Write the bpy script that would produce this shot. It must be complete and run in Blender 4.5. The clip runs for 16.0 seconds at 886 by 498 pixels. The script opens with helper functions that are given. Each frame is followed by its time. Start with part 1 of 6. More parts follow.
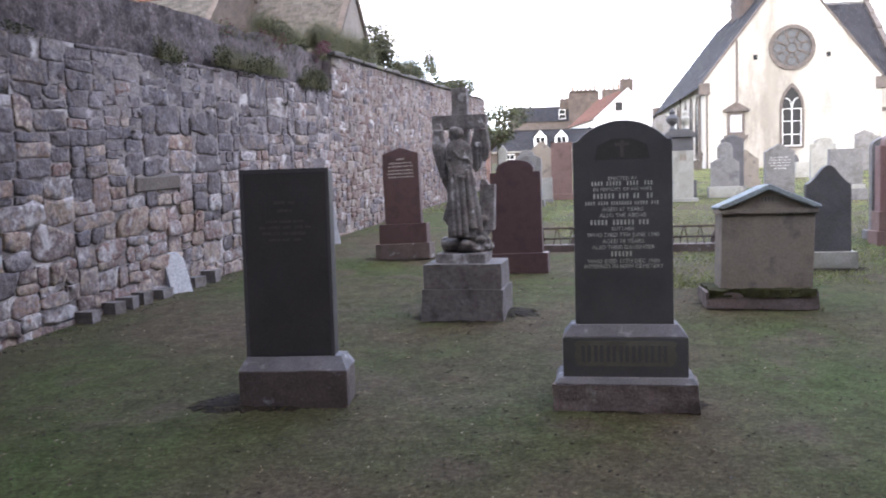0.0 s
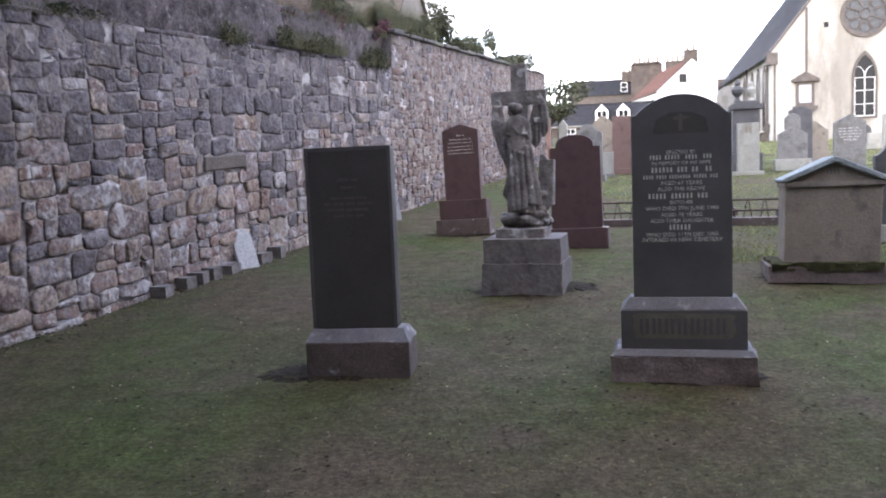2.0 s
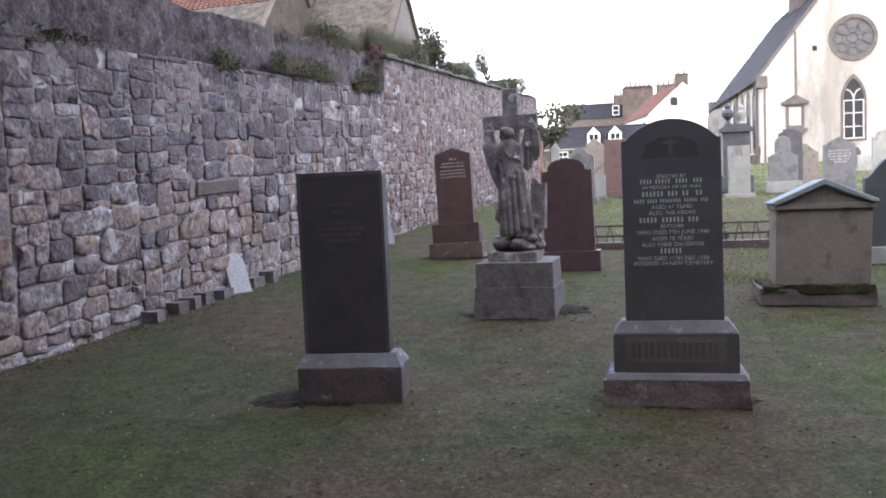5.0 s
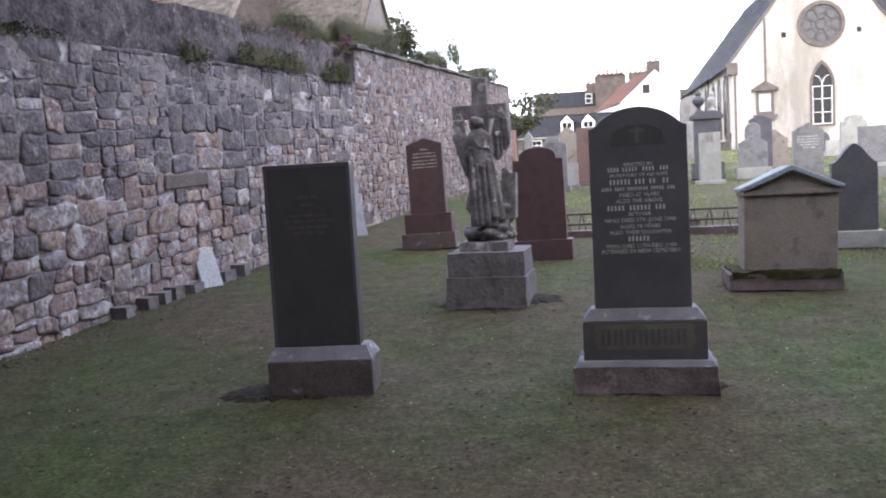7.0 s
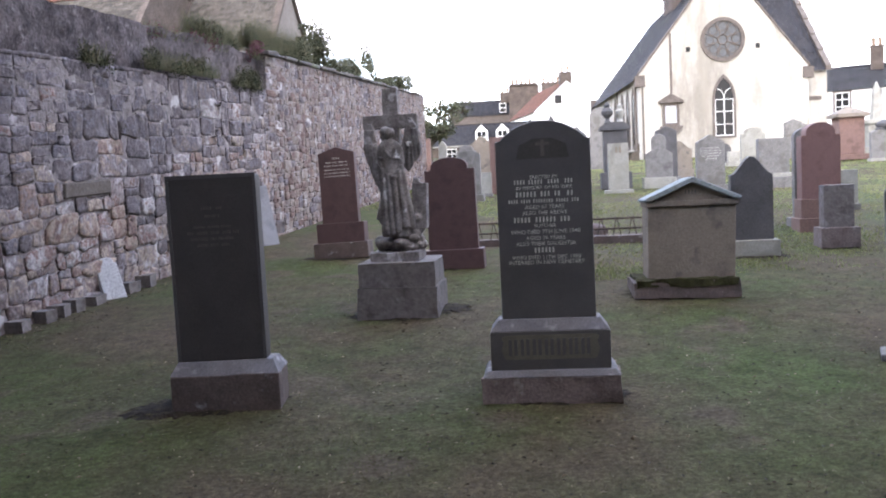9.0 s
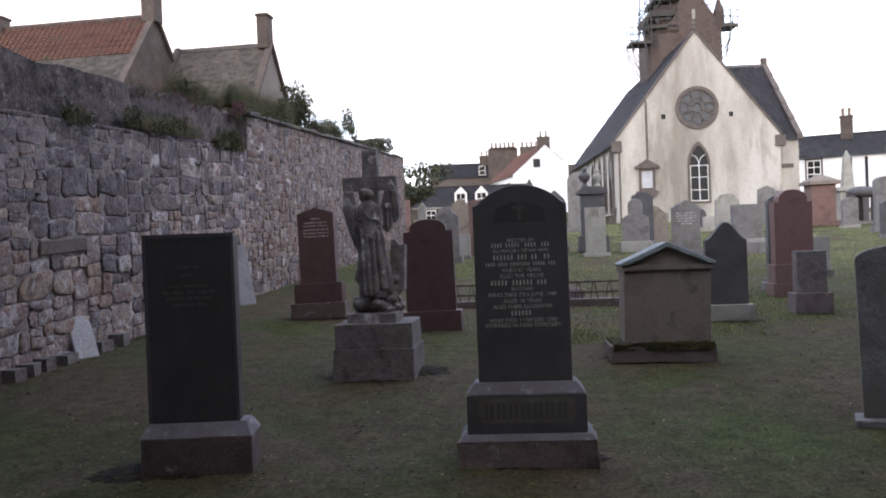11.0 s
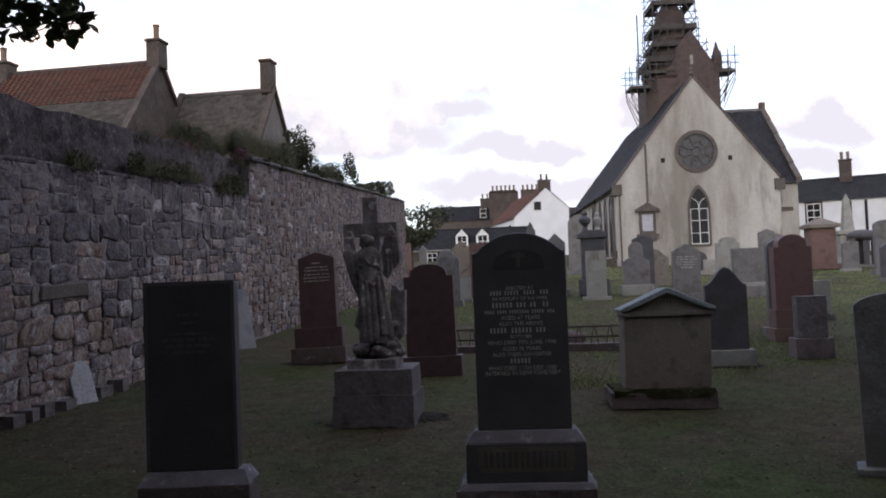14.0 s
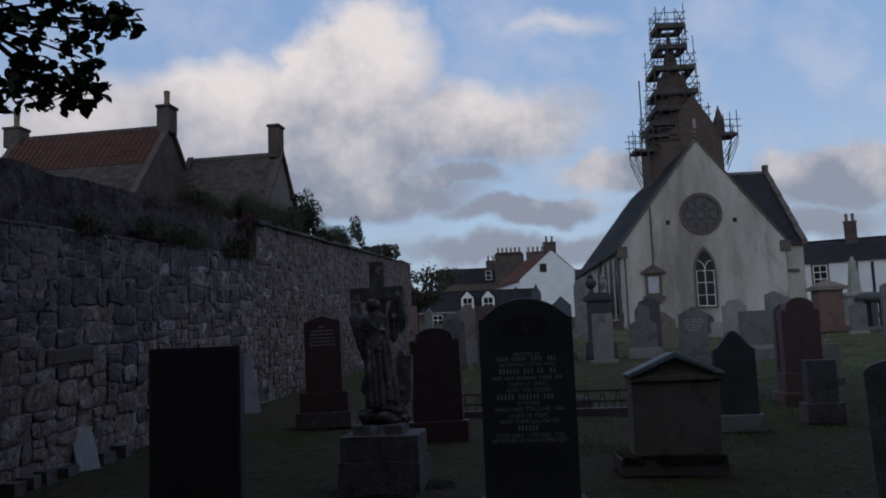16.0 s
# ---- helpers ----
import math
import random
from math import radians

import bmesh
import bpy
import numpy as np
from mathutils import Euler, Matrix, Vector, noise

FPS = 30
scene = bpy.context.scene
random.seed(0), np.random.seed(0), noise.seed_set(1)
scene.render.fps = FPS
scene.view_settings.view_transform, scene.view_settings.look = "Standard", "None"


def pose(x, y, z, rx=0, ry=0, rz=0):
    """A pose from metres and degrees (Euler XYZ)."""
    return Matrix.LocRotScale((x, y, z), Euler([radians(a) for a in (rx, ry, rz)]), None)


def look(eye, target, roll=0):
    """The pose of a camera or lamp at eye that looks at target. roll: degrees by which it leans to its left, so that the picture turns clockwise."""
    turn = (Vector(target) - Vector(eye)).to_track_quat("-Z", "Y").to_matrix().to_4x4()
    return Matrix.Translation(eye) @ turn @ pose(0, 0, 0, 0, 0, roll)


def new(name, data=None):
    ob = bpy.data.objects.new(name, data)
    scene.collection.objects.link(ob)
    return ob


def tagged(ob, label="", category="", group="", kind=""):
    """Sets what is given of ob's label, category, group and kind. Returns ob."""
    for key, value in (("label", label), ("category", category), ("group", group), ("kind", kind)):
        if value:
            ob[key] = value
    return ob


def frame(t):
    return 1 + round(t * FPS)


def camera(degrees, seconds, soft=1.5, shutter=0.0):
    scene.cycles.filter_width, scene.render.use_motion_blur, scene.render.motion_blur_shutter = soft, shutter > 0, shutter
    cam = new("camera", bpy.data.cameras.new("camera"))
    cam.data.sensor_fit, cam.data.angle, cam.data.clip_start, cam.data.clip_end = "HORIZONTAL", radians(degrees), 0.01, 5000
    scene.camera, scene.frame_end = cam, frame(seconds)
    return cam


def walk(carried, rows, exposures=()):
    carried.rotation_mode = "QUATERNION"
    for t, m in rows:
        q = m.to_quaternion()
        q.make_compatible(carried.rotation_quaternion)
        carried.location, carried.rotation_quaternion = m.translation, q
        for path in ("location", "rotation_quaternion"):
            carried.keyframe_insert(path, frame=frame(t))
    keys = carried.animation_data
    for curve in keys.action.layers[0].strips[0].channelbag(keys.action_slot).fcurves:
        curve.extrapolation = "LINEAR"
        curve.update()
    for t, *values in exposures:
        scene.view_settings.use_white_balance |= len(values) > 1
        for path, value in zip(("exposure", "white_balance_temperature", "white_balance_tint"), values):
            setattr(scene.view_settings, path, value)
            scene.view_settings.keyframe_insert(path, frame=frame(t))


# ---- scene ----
cam = camera(55, 16.0, 1.9, 0.5)
PATH = [
    (0, look((-0.116, 0.108, 1.664), (-0.036, 10.082, 0.947), -1.64)),
    (0.5, look((-0.130, 0.009, 1.652), (-0.559, 9.969, 0.864), -1.87)),
    (1, look((-0.112, -0.041, 1.676), (-1.123, 9.873, 0.840), -2.11)),
    (1.5, look((-0.104, -0.022, 1.666), (-0.887, 9.913, 0.838), -2.35)),
    (2, look((-0.108, -0.017, 1.663), (-0.746, 9.915, 0.693), -2.29)),
    (2.5, look((-0.087, -0.006, 1.668), (-0.286, 9.941, 0.660), -2.37)),
    (3, look((-0.099, -0.023, 1.680), (-0.181, 9.944, 0.878), -2.01)),
    (3.5, look((-0.099, -0.021, 1.677), (-0.402, 9.951, 0.986), -2.12)),
    (4, look((-0.104, -0.022, 1.675), (-0.628, 9.942, 0.997), -2.25)),
    (6.5, look((-0.070, -0.012, 1.674), (-0.543, 9.945, 0.871), -3.05)),
    (7, look((-0.053, -0.004, 1.676), (-0.327, 9.957, 0.839), -3.21)),
    (7.5, look((-0.031, 0.005, 1.669), (0.042, 9.965, 0.777), -2.97)),
    (8, look((-0.021, 0.009, 1.675), (0.275, 9.958, 0.714), -3.13)),
    (8.5, look((-0.005, 0.001, 1.690), (0.489, 9.944, 0.748), -3.18)),
    (9, look((0.000, 0.000, 1.700), (0.712, 9.942, 0.898), -2.90)),
    (9.5, look((0.006, -0.009, 1.703), (0.881, 9.930, 1.039), -2.78)),
    (12, look((0.009, -0.024, 1.721), (1.016, 9.923, 1.923), -2.19)),
    (12.5, look((0.012, -0.036, 1.730), (1.029, 9.909, 1.992), -2.33)),
    (13, look((0.016, -0.041, 1.727), (1.025, 9.904, 2.014), -2.34)),
    (13.5, look((0.011, -0.047, 1.736), (1.022, 9.897, 2.045), -2.22)),
    (14, look((0.017, -0.052, 1.743), (1.017, 9.890, 2.141), -2.16)),
    (14.5, look((0.013, -0.074, 1.752), (1.024, 9.863, 2.235), -2.13)),
    (15, look((0.020, -0.076, 1.759), (1.014, 9.850, 2.463), -2.16)),
    (15.5, look((0.026, -0.085, 1.767), (0.998, 9.820, 2.746), -2.27)),
    (16, look((0.009, -0.067, 1.767), (0.966, 9.823, 2.892), -2.21)),
]
EXPOSURES = [(0.0, 2.34, 6800, 11), (4.0, 2.34, 6800, 11), (7.0, 2.32, 6800, 11), (8.5, 2.32, 6800, 11), (9.5, 2.2, 6850, 11), (12.0, 0.65, 7000, 12), (13.0, 0.44, 6950, 12), (14.0, 0.28, 6900, 12),
             (14.5, 0.05, 6900, 11), (15.0, -0.3, 6850, 9), (15.5, -0.86, 5950, 6), (16.0, -1.24, 5750, 6)]
walk(cam, PATH, EXPOSURES)

# ---- world and light ----
SLOPE = 0.047
SUN_ELEVATION, SUN_ROTATION = radians(20), radians(205)
world = bpy.data.worlds.new("evening_sky")
scene.world = world
world.use_nodes = True
wt = world.node_tree
wt.nodes.clear()


def wnode(kind, **props):
    n = wt.nodes.new(kind)
    for k, v in props.items():
        if k == "op":
            n.operation = v
        elif k == "blend":
            n.data_type, n.blend_type = "RGBA", v
    return n


sky = wt.nodes.new("ShaderNodeTexSky")
sky.sky_type, sky.sun_disc = "NISHITA", False
sky.sun_elevation, sky.sun_rotation = SUN_ELEVATION, SUN_ROTATION
sky.air_density, sky.dust_density, sky.ozone_density = 1.0, 0.6, 1.5
coord = wt.nodes.new("ShaderNodeTexCoord")
split = wt.nodes.new("ShaderNodeSeparateXYZ")
wt.links.new(coord.outputs["Generated"], split.inputs[0])
rise = wnode("ShaderNodeMath", op="ADD")
rise.inputs[1].default_value = 0.22
wt.links.new(split.outputs["Z"], rise.inputs[0])
flat = []
for axis in ("X", "Y"):
    d = wnode("ShaderNodeMath", op="DIVIDE")
    wt.links.new(split.outputs[axis], d.inputs[0])
    wt.links.new(rise.outputs[0], d.inputs[1])
    flat.append(d)
plane = wt.nodes.new("ShaderNodeCombineXYZ")
wt.links.new(flat[0].outputs[0], plane.inputs[0])
wt.links.new(flat[1].outputs[0], plane.inputs[1])
cloud = wt.nodes.new("ShaderNodeTexNoise")
cloud.inputs["Scale"].default_value, cloud.inputs["Detail"].default_value = 1.5, 8
cloud.inputs["Roughness"].default_value, cloud.inputs["Distortion"].default_value = 0.5, 0.1
drift = wt.nodes.new("ShaderNodeMapping")
drift.inputs["Location"].default_value = (3.4, 1.7, 0)
wt.links.new(plane.outputs[0], drift.inputs["Vector"])
wt.links.new(drift.outputs[0], cloud.inputs["Vector"])
cover = wt.nodes.new("ShaderNodeMapRange")
cover.interpolation_type = "SMOOTHSTEP"
cover.inputs["From Min"].default_value, cover.inputs["From Max"].default_value = 0.45, 0.55
wt.links.new(cloud.outputs["Fac"], cover.inputs["Value"])
tone = wt.nodes.new("ShaderNodeValToRGB")
tone.color_ramp.elements[0].position, tone.color_ramp.elements[0].color = 0.48, (7.8, 7.3, 7.1, 1)
tone.color_ramp.elements[1].position, tone.color_ramp.elements[1].color = 0.67, (3.0, 3.0, 3.4, 1)
wt.links.new(cloud.outputs["Fac"], tone.inputs["Fac"])
blue = wnode("ShaderNodeMix", blend="MIX")
blue.inputs["Factor"].default_value = 0.75
depth = wt.nodes.new("ShaderNodeValToRGB")
depth.color_ramp.elements[0].position, depth.color_ramp.elements[0].color = 0.03, (6.6, 7.2, 8.0, 1)
depth.color_ramp.elements[1].position, depth.color_ramp.elements[1].color = 0.5, (2.9, 4.5, 7.9, 1)
wt.links.new(split.outputs["Z"], depth.inputs["Fac"])
wt.links.new(depth.outputs["Color"], blue.inputs["B"])
wt.links.new(sky.outputs[0], blue.inputs["A"])


def sky_math(op, a, b=None, clamp=False):
    n = wnode("ShaderNodeMath", op=op)
    n.use_clamp = clamp
    for socket, v in zip(n.inputs, (a, b)):
        if isinstance(v, (int, float)):
            socket.default_value = v
        elif v is not None:
            wt.links.new(v, socket)
    return n.outputs[0]


def sky_vector(op, a, b):
    n = wnode("ShaderNodeVectorMath", op=op)
    for socket, v in zip(n.inputs, (a, b)):
        if isinstance(v, tuple):
            socket.default_value = v
        elif v is not None:
            wt.links.new(v, socket)
    return n


# the cloud banks over the church: centre and half-size in the tangents of bearing and height, and thickness
BANKS = ((-0.12, 0.255, 0.25, 0.105, 1.0), (0.0, 0.345, 0.10, 0.085, 0.9), (0.13, 0.27, 0.18, 0.06, 0.6), (-0.31, 0.27, 0.15, 0.075, 0.55), (-0.02, 0.178, 0.16, 0.042, 0.8),
         (0.197, 0.158, 0.13, 0.022, 0.8), (0.62, 0.195, 0.15, 0.055, 1.0), (0.50, 0.13, 0.2, 0.03, 0.6), (0.21, 0.108, 0.2, 0.022, 0.6), (0.10, 0.205, 0.08, 0.02, 0.5), (0.25, 0.39, 0.06, 0.015, 0.14), (0.32, 0.2, 0.07, 0.03, 0.75), (-0.45, 0.2, 0.2, 0.1, 0.7))
ahead = sky_math("MAXIMUM", split.outputs["Y"], 0.05)
bearing = wt.nodes.new("ShaderNodeCombineXYZ")
wt.links.new(sky_math("DIVIDE", split.outputs["X"], ahead), bearing.inputs[0])
height = sky_math("DIVIDE", split.outputs["Z"], ahead)
wt.links.new(height, bearing.inputs[1])
billow = wt.nodes.new("ShaderNodeTexNoise")
billow.inputs["Scale"].default_value, billow.inputs["Detail"].default_value, billow.inputs["Roughness"].default_value = 8, 8, 0.58
wt.links.new(bearing.outputs[0], billow.inputs["Vector"])
ragged = sky_vector("MULTIPLY_ADD", billow.outputs["Color"], (0.16, 0.10, 0.0))
wt.links.new(bearing.outputs[0], ragged.inputs[2])
density = None
for bu, bv, ru, rv, weight in BANKS:
    off = sky_vector("SUBTRACT", ragged.outputs[0], (bu + 0.08, bv + 0.05, 0.0))
    rel = sky_vector("MULTIPLY", off.outputs[0], (1 / ru, 1 / rv, 0.0))
    inside = sky_math("MULTIPLY", sky_math("SUBTRACT", 1.0, sky_vector("LENGTH", rel.outputs[0], None).outputs["Value"]), weight)
    density = inside if density is None else sky_math("MAXIMUM", density, inside)
banked = wt.nodes.new("ShaderNodeMapRange")
banked.interpolation_type = "SMOOTHSTEP"
banked.inputs["From Min"].default_value, banked.inputs["From Max"].default_value = -0.12, 0.30
wt.links.new(density, banked.inputs["Value"])
wisps = sky_math("MULTIPLY", sky_math("SUBTRACT", billow.outputs["Fac"], 0.42, True), 1.1, True)
banks = sky_math("MAXIMUM", banked.outputs[0], wisps)
lit = sky_math("ADD", sky_math("MULTIPLY", sky_math("SUBTRACT", height, 0.15), 4.0), sky_math("MULTIPLY", sky_math("SUBTRACT", billow.outputs["Fac"], 0.5), 2.2), True)
bank_tone = wt.nodes.new("ShaderNodeValToRGB")
bank_tone.color_ramp.elements[0].position, bank_tone.color_ramp.elements[0].color = 0.05, (3.65, 3.7, 4.3, 1)
bank_tone.color_ramp.elements[1].position, bank_tone.color_ramp.elements[1].color = 0.85, (10.3, 8.7, 7.85, 1)
wt.links.new(lit, bank_tone.inputs["Fac"])
front = wt.nodes.new("ShaderNodeMapRange")
front.interpolation_type = "SMOOTHSTEP"
front.inputs["From Min"].default_value, front.inputs["From Max"].default_value = 0.5, 0.75
wt.links.new(split.outputs["Y"], front.inputs["Value"])
whole = wnode("ShaderNodeMix")
wt.links.new(front.outputs[0], whole.inputs["Factor"])
wt.links.new(cover.outputs[0], whole.inputs["A"])
wt.links.new(banks, whole.inputs["B"])
tones = wnode("ShaderNodeMix", blend="MIX")
wt.links.new(front.outputs[0], tones.inputs["Factor"])
wt.links.new(tone.outputs["Color"], tones.inputs["A"])
wt.links.new(bank_tone.outputs["Color"], tones.inputs["B"])
mixed = wnode("ShaderNodeMix", blend="MIX")
wt.links.new(whole.outputs["Result"], mixed.inputs["Factor"])
wt.links.new(blue.outputs["Result"], mixed.inputs["A"])
wt.links.new(tones.outputs["Result"], mixed.inputs["B"])
back = wt.nodes.new("ShaderNodeBackground")
back.inputs["Strength"].default_value = 0.19
wt.links.new(mixed.outputs["Result"], back.inputs["Color"])
wout = wt.nodes.new("ShaderNodeOutputWorld")
wt.links.new(back.outputs[0], wout.inputs[0])

sun_data = bpy.data.lights.new("sun", "SUN")
sun_data.energy, sun_data.angle, sun_data.color = 0.65, radians(14), (1.0, 0.93, 0.85)
sun = new("sun", sun_data)
sun.matrix_world = look((0, 0, 30), (9, 20, 22.0))


# ---- materials ----
def surface(name, colours, scale=6.0, fine=60.0, rough=0.85, bump=0.3, vary=0.0, metal=0.0, spots=None, spec=0.5, streak=0.0, detail=6, speckle=(0.66, 1.28), patch=0.0):
    """A weathered material: a ramp of colours over coarse noise, fine grain, relief, and a change from piece to piece."""
    m = bpy.data.materials.new(name)
    m.use_nodes = True
    nt = m.node_tree
    b = nt.nodes["Principled BSDF"]
    geo = nt.nodes.new("ShaderNodeNewGeometry")
    vec = geo.outputs["Position"]
    if streak:
        mp = nt.nodes.new("ShaderNodeMapping")
        mp.inputs["Scale"].default_value = (1, 1, streak)
        nt.links.new(vec, mp.inputs["Vector"])
        vec = mp.outputs[0]
    n1 = nt.nodes.new("ShaderNodeTexNoise")
    n1.inputs["Scale"].default_value, n1.inputs["Detail"].default_value, n1.inputs["Roughness"].default_value = scale, detail, 0.62
    nt.links.new(vec, n1.inputs["Vector"])
    n2 = nt.nodes.new("ShaderNodeTexNoise")
    n2.inputs["Scale"].default_value, n2.inputs["Detail"].default_value = fine, 4
    nt.links.new(geo.outputs["Position"], n2.inputs["Vector"])
    ramp = nt.nodes.new("ShaderNodeValToRGB")
    e = ramp.color_ramp.elements
    while len(e) < len(colours):
        e.new(0.5)
    for k, c in enumerate(colours):
        e[k].position = (k + 0.5) / len(colours) if vary else 0.3 + 0.4 * k / max(1, len(colours) - 1)
        e[k].color = (*c, 1)
    fac = n1.outputs["Fac"]
    if vary:
        oi = nt.nodes.new("ShaderNodeObjectInfo")
        add = nt.nodes.new("ShaderNodeMath")
        add.operation = "ADD"
        nt.links.new(oi.outputs["Random"], add.inputs[0])
        nt.links.new(geo.outputs["Random Per Island"], add.inputs[1])
        fr = nt.nodes.new("ShaderNodeMath")
        fr.operation = "FRACT"
        nt.links.new(add.outputs[0], fr.inputs[0])
        mixr = nt.nodes.new("ShaderNodeMix")
        mixr.inputs["Factor"].default_value = vary
        wide = nt.nodes.new("ShaderNodeMapRange")
        wide.inputs["From Min"].default_value, wide.inputs["From Max"].default_value = 0.3, 0.7
        nt.links.new(n1.outputs["Fac"], wide.inputs["Value"])
        nt.links.new(wide.outputs[0], mixr.inputs["A"])
        nt.links.new(fr.outputs[0], mixr.inputs["B"])
        fac = mixr.outputs["Result"]
    nt.links.new(fac, ramp.inputs["Fac"])
    grain = nt.nodes.new("ShaderNodeMapRange")
    grain.inputs["From Min"].default_value, grain.inputs["From Max"].default_value = 0.25, 0.75
    grain.inputs["To Min"].default_value, grain.inputs["To Max"].default_value = speckle
    nt.links.new(n2.outputs["Fac"], grain.inputs["Value"])
    mul = nt.nodes.new("ShaderNodeMix")
    mul.data_type, mul.blend_type = "RGBA", "MULTIPLY"
    mul.inputs["Factor"].default_value = 1
    nt.links.new(ramp.outputs["Color"], mul.inputs["A"])
    nt.links.new(grain.outputs[0], mul.inputs["B"])
    col = mul.outputs["Result"]
    if spots:
        n3 = nt.nodes.new("ShaderNodeTexNoise")
        n3.inputs["Scale"].default_value, n3.inputs["Detail"].default_value = spots[1], min(5, detail)
        nt.links.new(vec, n3.inputs["Vector"])
        sm = nt.nodes.new("ShaderNodeMapRange")
        sm.inputs["From Min"].default_value, sm.inputs["From Max"].default_value = spots[2], spots[2] + 0.09
        nt.links.new(n3.outputs["Fac"], sm.inputs["Value"])
        mx = nt.nodes.new("ShaderNodeMix")
        mx.data_type = "RGBA"
        mx.inputs["B"].default_value = (*spots[0], 1)
        nt.links.new(sm.outputs[0], mx.inputs["Factor"])
        nt.links.new(col, mx.inputs["A"])
        col = mx.outputs["Result"]
    if patch:
        n4 = nt.nodes.new("ShaderNodeTexNoise")
        n4.inputs["Scale"].default_value, n4.inputs["Detail"].default_value, n4.inputs["Roughness"].default_value = 0.9, 5, 0.65
        nt.links.new(vec, n4.inputs["Vector"])
        broad = nt.nodes.new("ShaderNodeMapRange")
        broad.inputs["From Min"].default_value, broad.inputs["From Max"].default_value = 0.33, 0.67
        broad.inputs["To Min"].default_value, broad.inputs["To Max"].default_value = 1 - patch, 1 + patch
        nt.links.new(n4.outputs["Fac"], broad.inputs["Value"])
        pm = nt.nodes.new("ShaderNodeMix")
        pm.data_type, pm.blend_type = "RGBA", "MULTIPLY"
        pm.inputs["Factor"].default_value = 1
        nt.links.new(col, pm.inputs["A"])
        nt.links.new(broad.outputs[0], pm.inputs["B"])
        col = pm.outputs["Result"]
    nt.links.new(col, b.inputs["Base Color"])
    b.inputs["Roughness"].default_value, b.inputs["Metallic"].default_value = rough, metal
    b.inputs["Specular IOR Level"].default_value = spec
    if bump:
        hsum = nt.nodes.new("ShaderNodeMath")
        hsum.operation = "ADD"
        nt.links.new(n1.outputs["Fac"], hsum.inputs[0])
        half = nt.nodes.new("ShaderNodeMath")
        half.operation, half.inputs[1].default_value = "MULTIPLY", 0.35
        nt.links.new(n2.outputs["Fac"], half.inputs[0])
        nt.links.new(half.outputs[0], hsum.inputs[1])
        bp = nt.nodes.new("ShaderNodeBump")
        bp.inputs["Strength"].default_value, bp.inputs["Distance"].default_value = bump, 0.15 / scale
        nt.links.new(hsum.outputs[0], bp.inputs["Height"])
        nt.links.new(bp.outputs[0], b.inputs["Normal"])
    return m


RUBBLE = surface("rubble_stone", [(.088, .063, .064), (.185, .126, .114), (.275, .22, .188), (.15, .125, .139), (.35, .33, .338), (.15, .088, .08), (.25, .218, .222), (.12, .087, .09), (.295, .243, .21), (.195, .167, .18), (.205, .141, .12), (.29, .26, .268)], 7, 26, 0.95, 1.0, 0.72, spots=((.38, .36, .375), 4.0, 0.60), spec=0.25, speckle=(0.5, 1.45), patch=0.22)
GREYRUBBLE = surface("grey_wall_stone", [(.078, .067, .075), (.114, .099, .11), (.155, .135, .15), (.099, .083, .087), (.123, .113, .134), (.142, .114, .11), (.178, .156, .167)], 6, 24, 0.96, 1.0, 0.55, spots=((.26, .236, .252), 4.0, 0.595), spec=0.25, speckle=(0.5, 1.45), patch=0.28)
REDRUBBLE = surface("reddish_wall_stone", [(.088, .059, .056), (.15, .103, .093), (.205, .173, .162), (.115, .070, .065), (.24, .21, .197), (.133, .094, .088), (.175, .152, .154), (.10, .078, .079)], 4.5, 26, 0.95, 1.0, 0.74, spots=((.34, .32, .327), 3.4, 0.615), spec=0.25, speckle=(0.5, 1.45))
MORTAR = surface("lime_mortar", [(.095, .08, .08), (.20, .172, .178), (.145, .122, .126)], 4, 24, 0.95, 1.0, spots=((.40, .375, .385), 2.6, 0.57))
HARLING = surface("weathered_render", [(.030, .025, .027), (.070, .058, .063), (.112, .095, .10), (.068, .056, .060)], 4.5, 26, 0.97, 1.0, spots=((.19, .17, .175), 9, 0.63), spec=0.2, speckle=(0.5, 1.45), patch=0.25)
COPING = surface("coping_stone", [(.062, .056, .058), (.118, .10, .098)], 5, 45, 0.9, 0.6, 0.4, spots=((.085, .09, .048), 5, 0.57))
BLACKGRANITE = surface("black_granite", [(.064, .062, .067), (.092, .089, .095)], 3, 220, 0.42, 0.03)
DARKFACE = surface("dark_slate_granite", [(.036, .032, .033), (.060, .053, .053)], 2.5, 120, 0.6, 0.08)
GREYGRANITE = surface("grey_granite", [(.125, .125, .145), (.19, .19, .215), (.155, .155, .175)], 4, 160, 0.75, 0.25)
BASEGRANITE = surface("rough_granite_base", [(.085, .063, .062), (.15, .118, .117), (.115, .09, .09)], 5, 60, 0.9, 0.5, spots=((.22, .20, .21), 7, 0.62))
BASETOP = surface("brown_stone_base", [(.065, .048, .045), (.125, .094, .088)], 4, 60, 0.88, 0.35, spots=((.26, .25, .265), 7, 0.62))
REDGRANITE = surface("red_granite", [(.056, .034, .037), (.084, .050, .053), (.068, .041, .044)], 4, 190, 0.6, 0.08, spec=0.25)
REDSTONE = surface("red_sandstone", [(.11, .066, .058), (.165, .10, .086), (.14, .085, .074)], 3, 70, 0.9, 0.3)
PINKSTONE = surface("pink_granite", [(.135, .075, .072), (.18, .105, .10), (.155, .09, .086)], 4, 150, 0.65, 0.1, spec=0.25)
